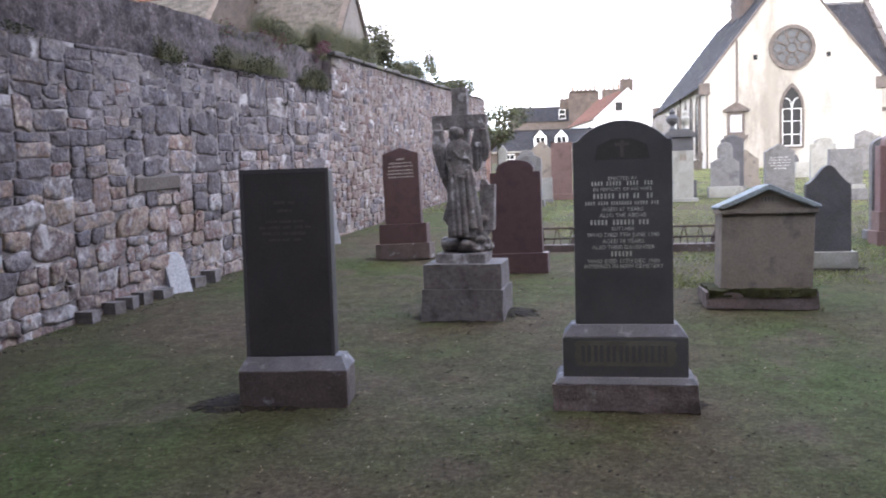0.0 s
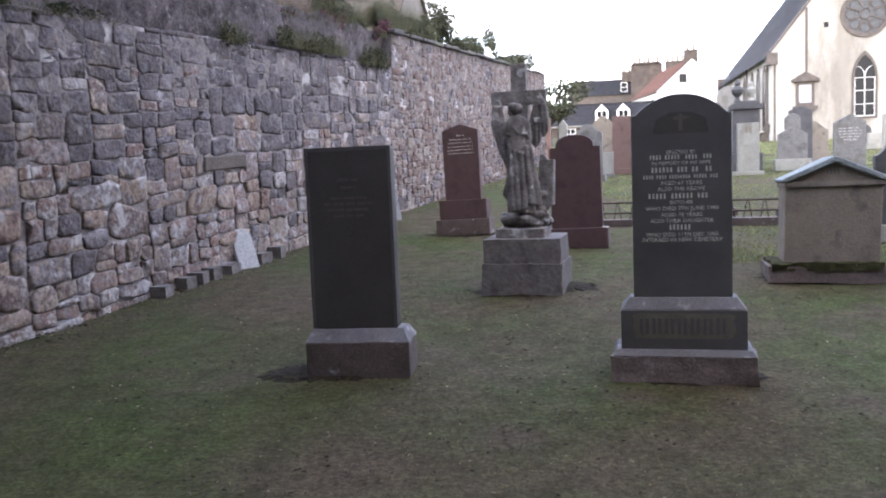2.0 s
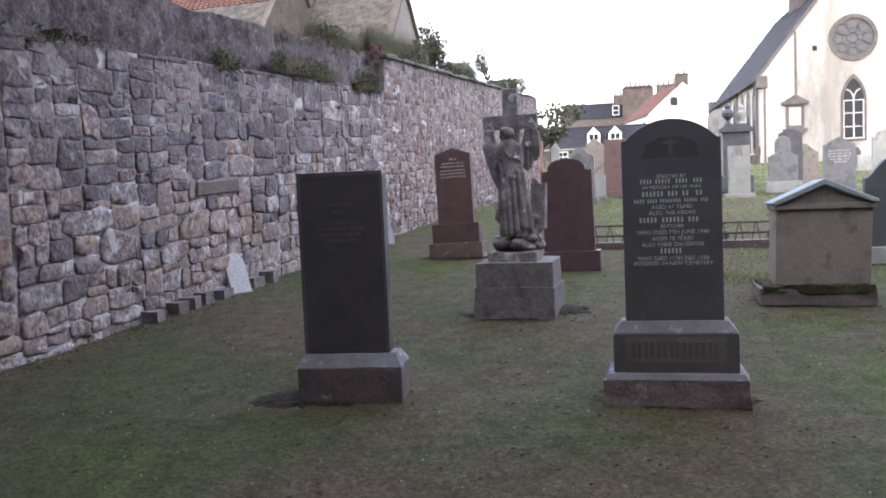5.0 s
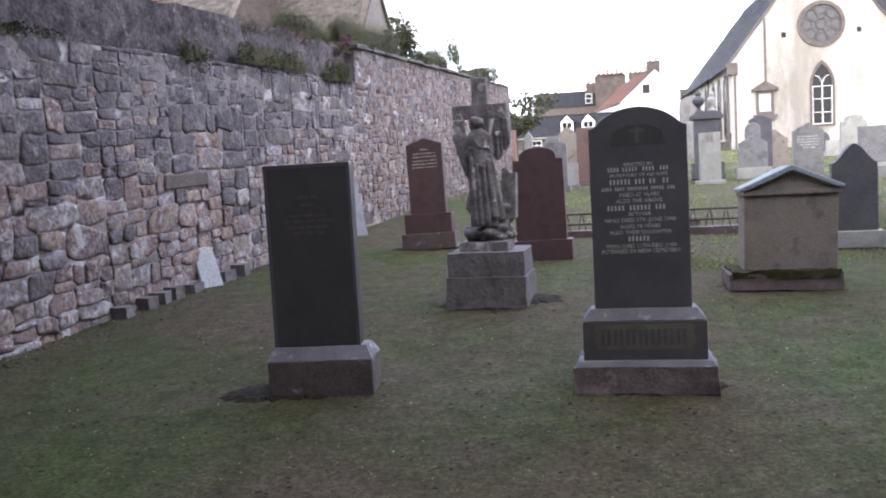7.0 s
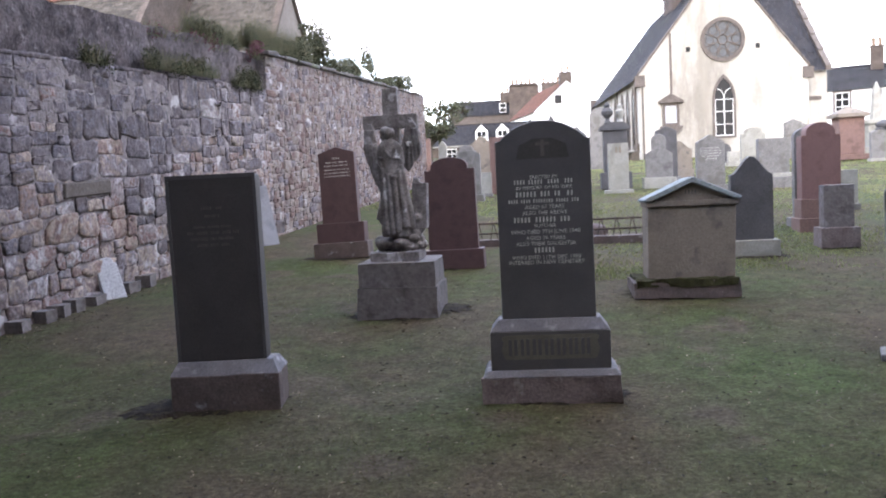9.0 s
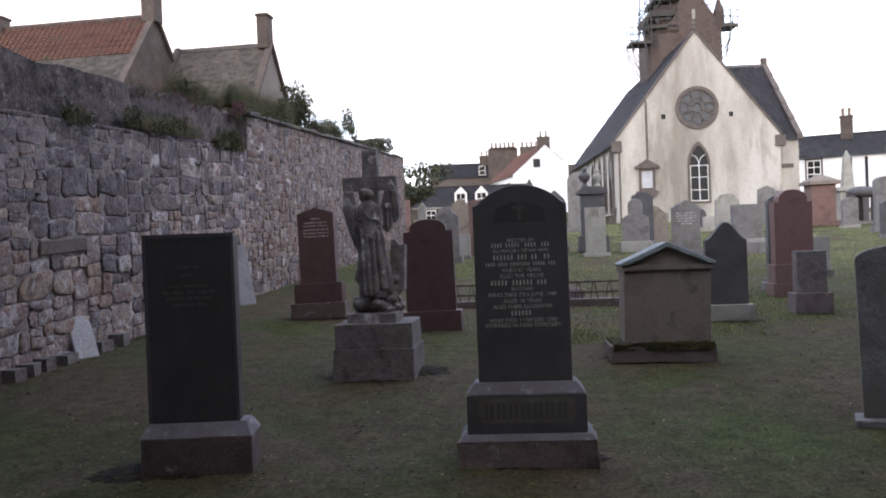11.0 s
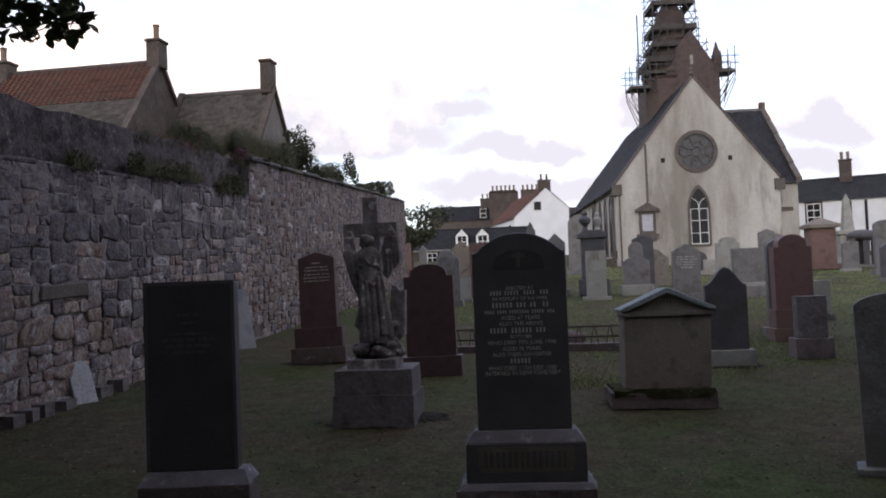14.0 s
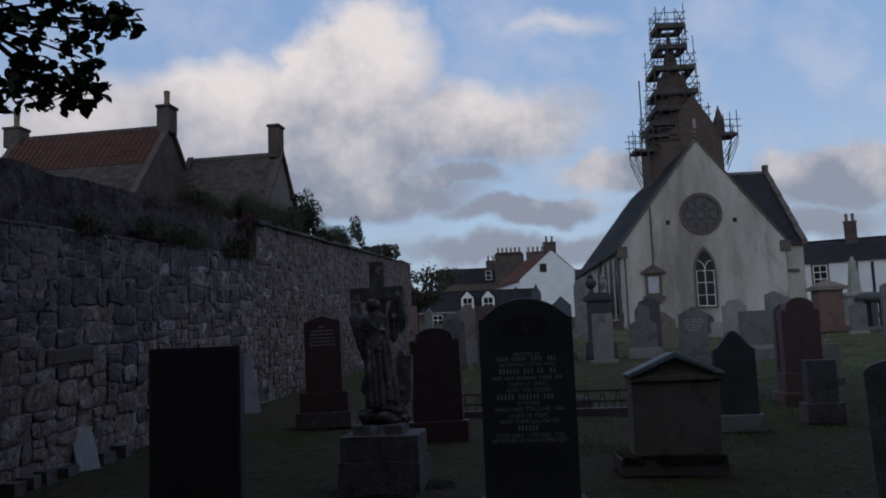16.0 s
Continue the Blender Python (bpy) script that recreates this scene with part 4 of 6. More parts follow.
def lump(bm, c, r, seg=12, turn=(0, 0, 0)):
    m = Matrix.Translation(c) @ Euler([radians(a) for a in turn]).to_matrix().to_4x4() @ Matrix.Diagonal((*r, 1))
    bmesh.ops.create_uvsphere(bm, u_segments=seg, v_segments=max(6, seg // 2 + 2), radius=1, matrix=m)


def statue():
    bm = bmesh.new()
    box(bm, -0.24, 0.215, -0.22, 0.22, 0.0, 0.092)
    rng = random.Random(17)
    for k in range(26):                    # the heap of rocks under the feet
        x, y = rng.uniform(-0.21, 0.2), rng.uniform(-0.19, 0.17)
        lump(bm, (x, y, 0.13 + rng.uniform(0, 0.06)), (rng.uniform(0.05, 0.11), rng.uniform(0.05, 0.09), rng.uniform(0.035, 0.07)), 9, (rng.uniform(-20, 20), rng.uniform(-25, 25), rng.uniform(0, 90)))
    for k in range(14):                    # and the higher pile beside them
        u = rng.random()
        lump(bm, (rng.uniform(0.03, 0.24 - 0.05 * u), rng.uniform(-0.1, 0.12), 0.2 + 0.2 * u), (rng.uniform(0.04, 0.08), rng.uniform(0.05, 0.08), rng.uniform(0.03, 0.06)), 9, (rng.uniform(-20, 20), rng.uniform(-30, 30), 0))
    # stone cross behind the figure
    frustum(bm, (-0.115, 0.045, 0.06, 0.2), (-0.105, 0.038, 0.065, 0.185), 0.12, 1.675)
    box(bm, -0.298, 0.216, 0.06, 0.19, 1.282, 1.415)
    # broken tree stump
    frustum(bm, (0.12, 0.27, -0.02, 0.14), (0.15, 0.285, 0.0, 0.13), 0.3, 0.74)
    frustum(bm, (0.15, 0.23, 0.0, 0.13), (0.16, 0.2, 0.02, 0.10), 0.73, 0.79)
    # draped body: folded rings from hem to neck, the weight on one hip
    seg, rings = 48, []
    prof = [(0.135, 0.125, 0.24, 0.0), (0.130, 0.120, 0.34, -0.004), (0.124, 0.115, 0.48, -0.004), (0.112, 0.105, 0.60, -0.008), (0.100, 0.098, 0.72, -0.018), (0.096, 0.09, 0.82, -0.028),
            (0.086, 0.08, 0.93, -0.034), (0.088, 0.078, 1.0, -0.036), (0.104, 0.08, 1.07, -0.034), (0.108, 0.07, 1.115, -0.032), (0.075, 0.055, 1.15, -0.036), (0.036, 0.038, 1.175, -0.042), (0.034, 0.036, 1.21, -0.045)]
    for rx, ry, z, cx in prof:
        fold = 0.15 * max(0.0, min(1.0, (0.95 - z) / 0.5))
        ring = []
        for k in range(seg):
            a = 2 * math.pi * k / seg
            f = 1 + fold * (0.7 * math.sin(9 * a + 3.2 * z) + 0.3 * math.sin(17 * a - 4 * z))
            ring.append(bm.verts.new((cx + rx * f * math.cos(a), -0.06 + ry * f * math.sin(a), z)))
        rings.append(ring)
    for a, b in zip(rings, rings[1:]):
        for k in range(seg):
            bm.faces.new((a[k], a[(k + 1) % seg], b[(k + 1) % seg], b[k]))
    bm.faces.new(rings[0][::-1])
    bm.faces.new(rings[-1])
    # bowed head with thick hair
    lump(bm, (-0.035, -0.10, 1.232), (0.040, 0.046, 0.056), 12, (12, 0, 15))
    lump(bm, (-0.062, -0.065, 1.245), (0.056, 0.056, 0.052))
    lump(bm, (-0.088, -0.06, 1.205), (0.032, 0.04, 0.045))
    lump(bm, (-0.012, -0.055, 1.235), (0.034, 0.042, 0.05))
    # arms to the folded hands, the sash, and long folds of the robe
    for p, q, r0, r1 in (((-0.118, -0.06, 1.09), (-0.125, -0.075, 0.94), 0.034, 0.030), ((-0.125, -0.075, 0.94), (0.0, -0.15, 0.80), 0.026, 0.020),
                         ((0.055, -0.06, 1.09), (0.075, -0.075, 0.93), 0.034, 0.030), ((0.075, -0.075, 0.93), (0.01, -0.15, 0.795), 0.026, 0.020),
                         ((-0.125, -0.11, 0.99), (0.065, -0.12, 0.985), 0.017, 0.017), ((0.0, -0.165, 0.80), (0.005, -0.17, 0.74), 0.026, 0.018),
                         ((-0.10, -0.12, 0.90), (-0.07, -0.17, 0.26), 0.016, 0.026), ((-0.05, -0.15, 0.84), (-0.02, -0.185, 0.26), 0.014, 0.024), ((0.01, -0.16, 0.80), (0.035, -0.185, 0.28), 0.016, 0.028),
                         ((0.05, -0.13, 0.88), (0.10, -0.155, 0.32), 0.020, 0.034), ((0.07, -0.10, 0.92), (0.125, -0.10, 0.50), 0.024, 0.040), ((0.125, -0.10, 0.50), (0.135, -0.08, 0.30), 0.040, 0.05),
                         ((-0.115, -0.07, 0.84), (-0.125, -0.09, 0.42), 0.02, 0.028), ((-0.115, -0.03, 0.62), (-0.165, -0.02, 0.40), 0.03, 0.042), ((-0.155, -0.02, 0.46), (-0.15, -0.03, 0.36), 0.04, 0.02),
                         ((-0.06, -0.135, 1.06), (-0.01, -0.145, 0.99), 0.012, 0.012), ((0.03, -0.13, 1.08), (-0.005, -0.145, 0.99), 0.014, 0.012)):
        tube(bm, p, q, r0, r1, 10)
    lump(bm, (0.005, -0.172, 0.80), (0.030, 0.024, 0.03))
    # half-folded wings: swept plates ridged with long feathers
    prism(bm, [(-0.245, 1.325), (-0.215, 1.335), (-0.19, 1.28), (-0.17, 1.17), (-0.13, 1.04), (-0.115, 0.80), (-0.12, 0.62), (-0.155, 0.66), (-0.205, 0.78), (-0.25, 0.92), (-0.28, 1.08), (-0.285, 1.22), (-0.27, 1.30)], 0.0, 0.055)
    prism(bm, [(0.115, 1.31), (0.135, 1.375), (0.165, 1.375), (0.205, 1.31), (0.24, 1.22), (0.252, 1.10), (0.235, 1.0), (0.20, 0.95), (0.185, 0.97), (0.16, 0.90), (0.12, 0.86), (0.08, 0.90), (0.055, 1.08), (0.09, 1.2)], 0.0, 0.055)
    for x0, x1, zb in ((-0.262, -0.245, 0.93), (-0.235, -0.215, 0.82), (-0.205, -0.185, 0.74), (-0.178, -0.155, 0.67), (0.222, 0.235, 1.02), (0.192, 0.20, 0.97), (0.16, 0.165, 0.92), (0.128, 0.125, 0.88)):
        top = (x0 * 0.95, -0.006, 1.27 if abs(x0) > 0.19 else 1.14)
        mid = (x0 * 1.04, -0.012, 1.10)
        tube(bm, top, mid, 0.017, 0.018, 8)
        tube(bm, mid, (x1, 0.0, zb), 0.018, 0.009, 8)
    me = bpy.data.meshes.new("statue")
    bmesh.ops.recalc_face_normals(bm, faces=bm.faces[:])
    bm.to_mesh(me)
    bm.free()
    me.materials.append(STATUESTONE)
    ob = new("statue", me)
    ob.matrix_world = spot(0.19, 8.57, ROW, 0, 0, 0.05) @ Matrix.Translation((-0.018, 0.03, 0.568)) @ Matrix.Diagonal((1.08, 1.06, 1.035, 1))
    rm = ob.modifiers.new("fuse", "REMESH")
    rm.mode, rm.voxel_size, rm.use_smooth_shade = "VOXEL", 0.007, True
    sm = ob.modifiers.new("worn", "SMOOTH")
    sm.factor, sm.iterations = 0.5, 1
    tagged(ob, "weathered stone winged figure before a stone cross, on a pedestal", "statue")


statue()

# red granite pair behind the statue
headstone("red granite headstone with a gabled head on a stepped stone base", -0.58, 13.1, (0.56, 1.15, 0.16), REDGRANITE,
          [(0.84, 0.24, 0.4, BASETOP, "base"), (0.74, 0.30, 0.28, REDGRANITE, "plinth")], "gable", 0.09, lean=(-2, -1.5),
          lines=[(0.97, 0.12, 0.02), (0.91, 0.34, 0.018), (0.86, 0.38, 0.018), (0.80, 0.38, 0.018), (0.75, 0.40, 0.018), (0.70, 0.38, 0.018), (-0.14, 0.50, 0.022), (-0.19, 0.5, 0.022)])
headstone("dark red polished granite headstone with shouldered round head", 0.97, 11.3, (0.66, 1.22, 0.17), REDGRANITE,
          [(0.80, 0.27, 0.36, REDGRANITE, "base")], "shoulder", 0.16, lean=(-1, -1))

# brown pedimented monument
root = thing("pedimented_tombstone", spot(3.22, 8.72, ROW, -1.5, 0, 0.03), "brown sandstone tombstone with a grey pediment on a mossy plinth", "gravestone", "headstones")
bm = bmesh.new()
box(bm, -0.61, 0.44, -0.40, 0.40, 0, 0.17)
roughen(bm, 5, 0.025, 4)
part("base", bm, BASETOP, root)
bm = bmesh.new()
box(bm, -0.585, 0.41, -0.405, 0.37, 0.115, 0.194)
roughen(bm, 20, 0.022, 10)
part("moss", bm, MOSS, root, "green moss cushion")
bm = bmesh.new()
frustum(bm, (-0.455, 0.415, -0.26, 0.26), (-0.44, 0.44, -0.275, 0.275), 0.17, 0.93)
soften(bm, 0.012, 2)
part("body", bm, BROWNSTONE, root)
bm = bmesh.new()
box(bm, -0.455, 0.465, -0.305, 0.305, 0.93, 0.985)
soften(bm, 0.01, 2)
part("cornice", bm, BROWNSTONE, root)
bm = bmesh.new()
prism(bm, [(-0.44, 0.985), (0.45, 0.985), (0.005, 1.19)], -0.27, 0.27)
part("tympanum", bm, BROWNSTONE, root)
bm = bmesh.new()
prism(bm, [(-0.475, 0.985), (-0.41, 0.985), (0.005, 1.165), (0.42, 0.985), (0.485, 0.985), (0.485, 1.012), (0.005, 1.228), (-0.475, 1.012)], -0.33, 0.33)
soften(bm, 0.008, 1)
part("pediment", bm, CAPSTONE, root, "pale blue-grey pediment slabs")
bars(root, [(1.05, 0.13, 0.045)], -0.272, DIMLETTER, 2)

# stones of the next rows
headstone("black headstone with an ogee head on a pale base", 4.9, 10.95, (0.54, 1.10, 0.14), DARKSTONE, [(0.66, 0.22, 0.34, PALESTONE, "base")], "ogee", 0.24)
headstone("tall red granite headstone with a shouldered head on a stepped base", 6.98, 13.1, (0.59, 1.2, 0.28), PINKSTONE, [(0.73, 0.22, 0.5, REDSTONE, "base"), (0.65, 0.30, 0.4, REDSTONE, "plinth")], "shoulder", 0.2)
headstone("short grey granite block headstone on a wide base", 6.27, 11.3, (0.40, 0.58, 0.22), PEDESTAL, [(0.51, 0.28, 0.38, BASEGRANITE, "base")], "flat")
headstone("grey leaning headstone with dark edges near the path", 3.92, 5.72, (0.62, 1.25, 0.11), GREYSTONE, [(0.74, 0.06, 0.3, GREYSTONE, "base")], "round", 0.1, rz=-30, lean=(0, -1.5))


# ---- things along the wall and in the rows ----
def leaning_slab(label, s, out, w, h, d, material, tilt, top="ogee", rise=0.1, turn=0.0, roll=0.0, name="leaning_headstone"):
    p = wall_point(s, out, 0)
    root = thing(name, pose(p.x, p.y, p.z - 0.02, 0, 0, 0) @ pose(0, 0, 0, 0, 0, 90 - 12.7 + turn) @ pose(0, 0, 0, -tilt, roll, 0), label, "gravestone", "headstones by the wall")
    bm = bmesh.new()
    prism(bm, top_outline(top, w, h, rise), -d / 2, d / 2)
    soften(bm, 0.008, 1)
    part("tablet", bm, material, root)
    return root


leaning_slab("small white marble headstone leaning against the rubble wall", 10.5, 0.18, 0.27, 0.53, 0.06, MARBLE, 18, "shoulder", 0.08, -34, -5)
leaning_slab("tall grey slate slab leaning against the wall", 15.5, 0.30, 0.46, 1.10, 0.08, GREYGRANITE, 14, "flat", 0, -30)
for s, o, w, h, t in ((8.75, 0.1, 0.17, 0.11, 6), (9.2, 0.1, 0.16, 0.12, -8), (9.46, 0.1, 0.17, 0.13, 10), (9.72, 0.11, 0.16, 0.14, -4), (10.15, 0.1, 0.26, 0.1, 5), (10.95, 0.1, 0.24, 0.12, -6), (11.4, 0.1, 0.22, 0.14, 8)):
    p = wall_point(s, o, 0)
    bm = bmesh.new()
    box(bm, -w / 2, w / 2, -0.1, 0.1, -0.03, h)
    roughen(bm, 2, 0.008, 6)
    ob = part("stone_block", bm, PEDESTAL)
    ob.matrix_world = pose(p.x, p.y, p.z, 0, 0, 77 + t)
    tagged(ob, "loose squared grey stone block at the foot of the wall", "stone block", "stone blocks by the wall")


def railing():
    root = thing("iron_railing", spot(3.1, 13.15, ROW), "low rusty iron grave railing on a stone kerb", "railing")
    x0, x1 = -2.2, 2.4
    bm = bmesh.new()
    box(bm, x0, x1, -0.13, 0.13, -0.1, 0.10)
    roughen(bm, 4, 0.015, 4)
    part("kerb", bm, BASETOP, root)
    for z in (0.20, 0.36):
        bm = bmesh.new()
        tube(bm, (x0, 0, z), (x1, 0, z), 0.016, 0.016, 6)
        part("rail", bm, IRON, root)
    for k in range(5):
        x = x0 + 0.1 + k * (x1 - x0 - 0.2) / 4
        bm = bmesh.new()
        lathe(bm, [(0.03, 0.08), (0.022, 0.2), (0.022, 0.36), (0.035, 0.40), (0.05, 0.44), (0.03, 0.49), (0.012, 0.54)], 8, x, 0)
        part("post", bm, IRON, root)
    for k in range(36):
        x = x0 + 0.2 + k * (x1 - x0 - 0.4) / 35
        bm = bmesh.new()
        tube(bm, (x, 0, 0.09), (x + (0.05 if k % 2 else -0.05), 0, 0.355), 0.008, 0.008, 5)
        part("baluster", bm, IRON, root)
    for sx in (x0, x1):
        bm = bmesh.new()
        box(bm, sx - 0.12, sx + 0.12, 0.13, 2.4, -0.05, 0.2)
        roughen(bm, 3, 0.012, 4)
        part("side_kerb", bm, BASETOP, root)
    for x, h in ((-0.9, 0.22), (0.2, 0.18), (1.3, 0.26), (1.9, 0.2)):
        bm = bmesh.new()
        lump(bm, (x, 0.55, 0.1), (0.28, 0.2, h), 10)
        roughen(bm, 1, 0.05, 5)
        part("rubble", bm, BASETOP, root)


railing()


def ground_patch(x, y, rx, ry, seed):
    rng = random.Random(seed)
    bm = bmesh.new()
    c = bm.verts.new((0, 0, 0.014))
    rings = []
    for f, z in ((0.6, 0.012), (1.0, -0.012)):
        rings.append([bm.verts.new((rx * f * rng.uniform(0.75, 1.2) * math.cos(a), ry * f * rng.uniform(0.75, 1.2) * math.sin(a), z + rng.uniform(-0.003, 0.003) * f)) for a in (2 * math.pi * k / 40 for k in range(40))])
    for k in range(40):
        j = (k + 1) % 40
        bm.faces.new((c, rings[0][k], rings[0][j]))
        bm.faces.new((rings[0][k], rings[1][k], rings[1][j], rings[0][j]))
    ob = part("bare_soil", bm, DARKGROUND)
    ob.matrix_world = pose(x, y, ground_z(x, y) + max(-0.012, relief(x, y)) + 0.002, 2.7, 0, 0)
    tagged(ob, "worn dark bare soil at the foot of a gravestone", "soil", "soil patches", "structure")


# dark brown sheets under and beside the bases; soil left of the black slab
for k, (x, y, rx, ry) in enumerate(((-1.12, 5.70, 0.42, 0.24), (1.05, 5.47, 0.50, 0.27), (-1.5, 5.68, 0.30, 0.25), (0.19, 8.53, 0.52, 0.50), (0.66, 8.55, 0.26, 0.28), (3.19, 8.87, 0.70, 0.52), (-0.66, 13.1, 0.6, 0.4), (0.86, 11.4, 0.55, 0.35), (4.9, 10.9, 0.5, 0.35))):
    ground_patch(x, y, rx, ry, k + 50)

B = "base"
pillar, _ = headstone("narrow pale grey stone pillar with a square panel", 6.74, 23.6, (0.55, 1.30, 0.40), PALESTONE, [(0.78, 0.10, 0.6, PALESTONE, B)], "flat")
bm = bmesh.new()
for x in (-0.05, 0.05):
    box(bm, x - 0.035, x + 0.035, -0.204, -0.198, 1.13, 1.3)
part("carved_panel", bm, BROWNSTONE, pillar)
headstone("pale pointed grey headstone behind the black stones", 6.15, 26.0, (0.62, 1.75, 0.2), GREYSTONE, [(0.8, 0.2, 0.4, GREYSTONE, B)], "gable", 0.3)
medallion_stone, _ = headstone("grey headstone with a shouldered top on a wide base", 8.35, 24.9, (0.78, 0.85, 0.25), GREYSTONE, [(0.95, 0.32, 0.5, PALESTONE, B)], "arch", 0.14)
bm = bmesh.new()
prism(bm, top_outline("round", 0.42, 0.45, 0.2), -0.1, 0.1)
soften(bm, 0.015, 1)
for v in bm.verts:
    v.co.z += 1.15
part("head_medallion", bm, GREYSTONE, medallion_stone, "round carved head block")
headstone("tall dark grey slab headstone with a low point", 9.3, 27.0, (0.66, 1.62, 0.3), DARKSTONE, [(0.8, 0.2, 0.5, GREYSTONE, B)], "gable", 0.14)
headstone("broad grey headstone with clipped shoulders and white lettering", 8.72, 21.9, (0.72, 1.32, 0.22), GREYSTONE, [(0.86, 0.22, 0.4, GREYSTONE, B)], "gable", 0.2,
          lines=[(0.95, 0.5, 0.03), (0.88, 0.54, 0.03), (0.81, 0.52, 0.03), (0.74, 0.44, 0.03), (0.67, 0.3, 0.03)])
headstone("pale carved headstone with a shouldered round top", 12.9, 28.6, (0.80, 1.45, 0.25), PALESTONE, [(0.95, 0.2, 0.5, GREYSTONE, B)], "shoulder", 0.2)
headstone("square grey headstone on a pale stepped base", 10.75, 22.6, (0.80, 0.95, 0.3), GREYSTONE, [(1.0, 0.30, 0.6, GREYSTONE, B), (0.88, 0.10, 0.5, PALESTONE, "plinth")], "flat")
headstone("grey headstone with clipped corners near the church", 20.7, 41.3, (0.80, 1.75, 0.3), GREYSTONE, [(1.0, 0.2, 0.5, GREYSTONE, B)], "gable", 0.18)
headstone("grey headstone with clipped corners near the church", 21.9, 42.6, (0.75, 1.5, 0.3), GREYSTONE, [(1.0, 0.2, 0.5, GREYSTONE, B)], "gable", 0.18)
headstone("small pale grey round-topped headstone", 20.7, 34.0, (0.62, 1.16, 0.25), GREYSTONE, [(0.75, 0.14, 0.4, PALESTONE, B)], "round", 0.14)
headstone("dark grey headstone at the end of a row", 17.6, 26.4, (0.8, 1.15, 0.25), DARKSTONE, [(0.9, 0.15, 0.4, GREYSTONE, B)], "round", 0.2)
headstone("grey headstone with a low round top", 20.0, 30.4, (0.9, 1.9, 0.25), GREYSTONE, [(1.1, 0.2, 0.4, GREYSTONE, B)], "round", 0.2)
headstone("low pale grey marker stone behind the small block", 9.1, 16.0, (0.34, 0.66, 0.2), PALESTONE, [(0.42, 0.12, 0.3, GREYSTONE, B)], "flat")
headstone("grey round-topped headstone with worn lettering", 2.5, 23.2, (0.60, 1.2, 0.2), GREYSTONE, [(0.75, 0.2, 0.4, GREYSTONE, B)], "round", 0.14)
headstone("narrow red granite headstone on a small base", 3.75, 25.9, (0.62, 1.55, 0.25), REDSTONE, [(0.8, 0.18, 0.4, REDSTONE, B)], "flat")
headstone("short white marker stone near the wall end", 2.55, 33.0, (0.32, 1.5, 0.2), PALESTONE, [(0.5, 0.2, 0.3, PALESTONE, B)], "gable", 0.2)
headstone("low white stone beside a red headstone", 3.1, 25.0, (0.45, 0.62, 0.18), PALESTONE, [(0.5, 0.1, 0.3, GREYSTONE, B)], "flat")
headstone("reddish narrow stone post at the wall end", 2.15, 36.5, (0.30, 1.7, 0.3), REDSTONE, [(0.4, 0.1, 0.4, REDSTONE, B)], "flat")
headstone("tall pointed stone against the white house gable", 9.1, 44.0, (0.50, 2.35, 0.4), DARKSTONE, [(1.1, 0.4, 0.8, GREYSTONE, B)], "gable", 0.5)
headstone("large grey round-topped headstone by the church", 10.6, 40.0, (0.95, 2.6, 0.3), GREYSTONE, [(1.2, 0.3, 0.5, GREYSTONE, B)], "round", 0.45)
headstone("grey headstone behind the tall red stone", 7.2, 13.75, (0.58, 1.5, 0.16), GREYSTONE, [(0.75, 0.16, 0.3, GREYSTONE, B)], "round", 0.16)
headstone("brown sandstone headstone with a scrolled top", 10.6, 29.5, (0.9, 1.0, 0.3), BROWNSTONE, [(1.0, 0.3, 0.5, BROWNSTONE, B)], "ogee", 0.3)
headstone("brown sandstone headstone with a curved top", 4.3, 35.0, (0.9, 1.5, 0.3), BROWNSTONE, [(1.1, 0.3, 0.5, BROWNSTONE, B)], "ogee", 0.3)
headstone("grey headstone far along the row", 3.2, 30.5, (0.7, 1.3, 0.2), GREYSTONE, [(0.9, 0.2, 0.4, GREYSTONE, B)], "shoulder", 0.2)
headstone("dark round-topped low headstone by the church window", 15.3, 37.0, (0.7, 0.8, 0.3), DARKSTONE, [(0.85, 0.2, 0.4, GREYSTONE, B)], "round", 0.3)
headstone("pale low headstone near the church wall", 15.6, 36.0, (0.9, 0.5, 0.3), PALESTONE, [(1.1, 0.15, 0.4, PALESTONE, B)], "flat")


def urn_monument():
    root = thing("urn_monument", spot(7.15, 25.3, ROW), "dark stone pedestal with a carved urn finial", "monument")
    bm = bmesh.new()
    box(bm, -0.45, 0.45, -0.35, 0.35, 0, 0.5)
    soften(bm, 0.02, 1)
    part("base", bm, DARKSTONE, root)
    bm = bmesh.new()
    box(bm, -0.35, 0.35, -0.28, 0.28, 0.5, 1.75)
    soften(bm, 0.02, 1)
    part("shaft", bm, DARKSTONE, root)
    bm = bmesh.new()
    prism(bm, [(-0.45, 1.75), (0.45, 1.75), (0.45, 1.85), (0.25, 1.98), (-0.25, 1.98), (-0.45, 1.85)], -0.35, 0.35)
    part("cap", bm, DARKSTONE, root)
    bm = bmesh.new()
    lathe(bm, [(0.12, 1.98), (0.06, 2.06), (0.05, 2.1), (0.16, 2.22), (0.18, 2.32), (0.12, 2.4), (0.07, 2.44), (0.1, 2.5), (0.02, 2.62)], 12, -0.2, 0)
    part("urn", bm, DARKSTONE, root)
    bm = bmesh.new()
    lathe(bm, [(0.11, 1.98), (0.07, 2.08), (0.12, 2.2), (0.13, 2.32), (0.07, 2.4), (0.08, 2.48), (0.02, 2.56)], 12, 0.18, 0.1)
    part("urn", bm, PALESTONE, root)


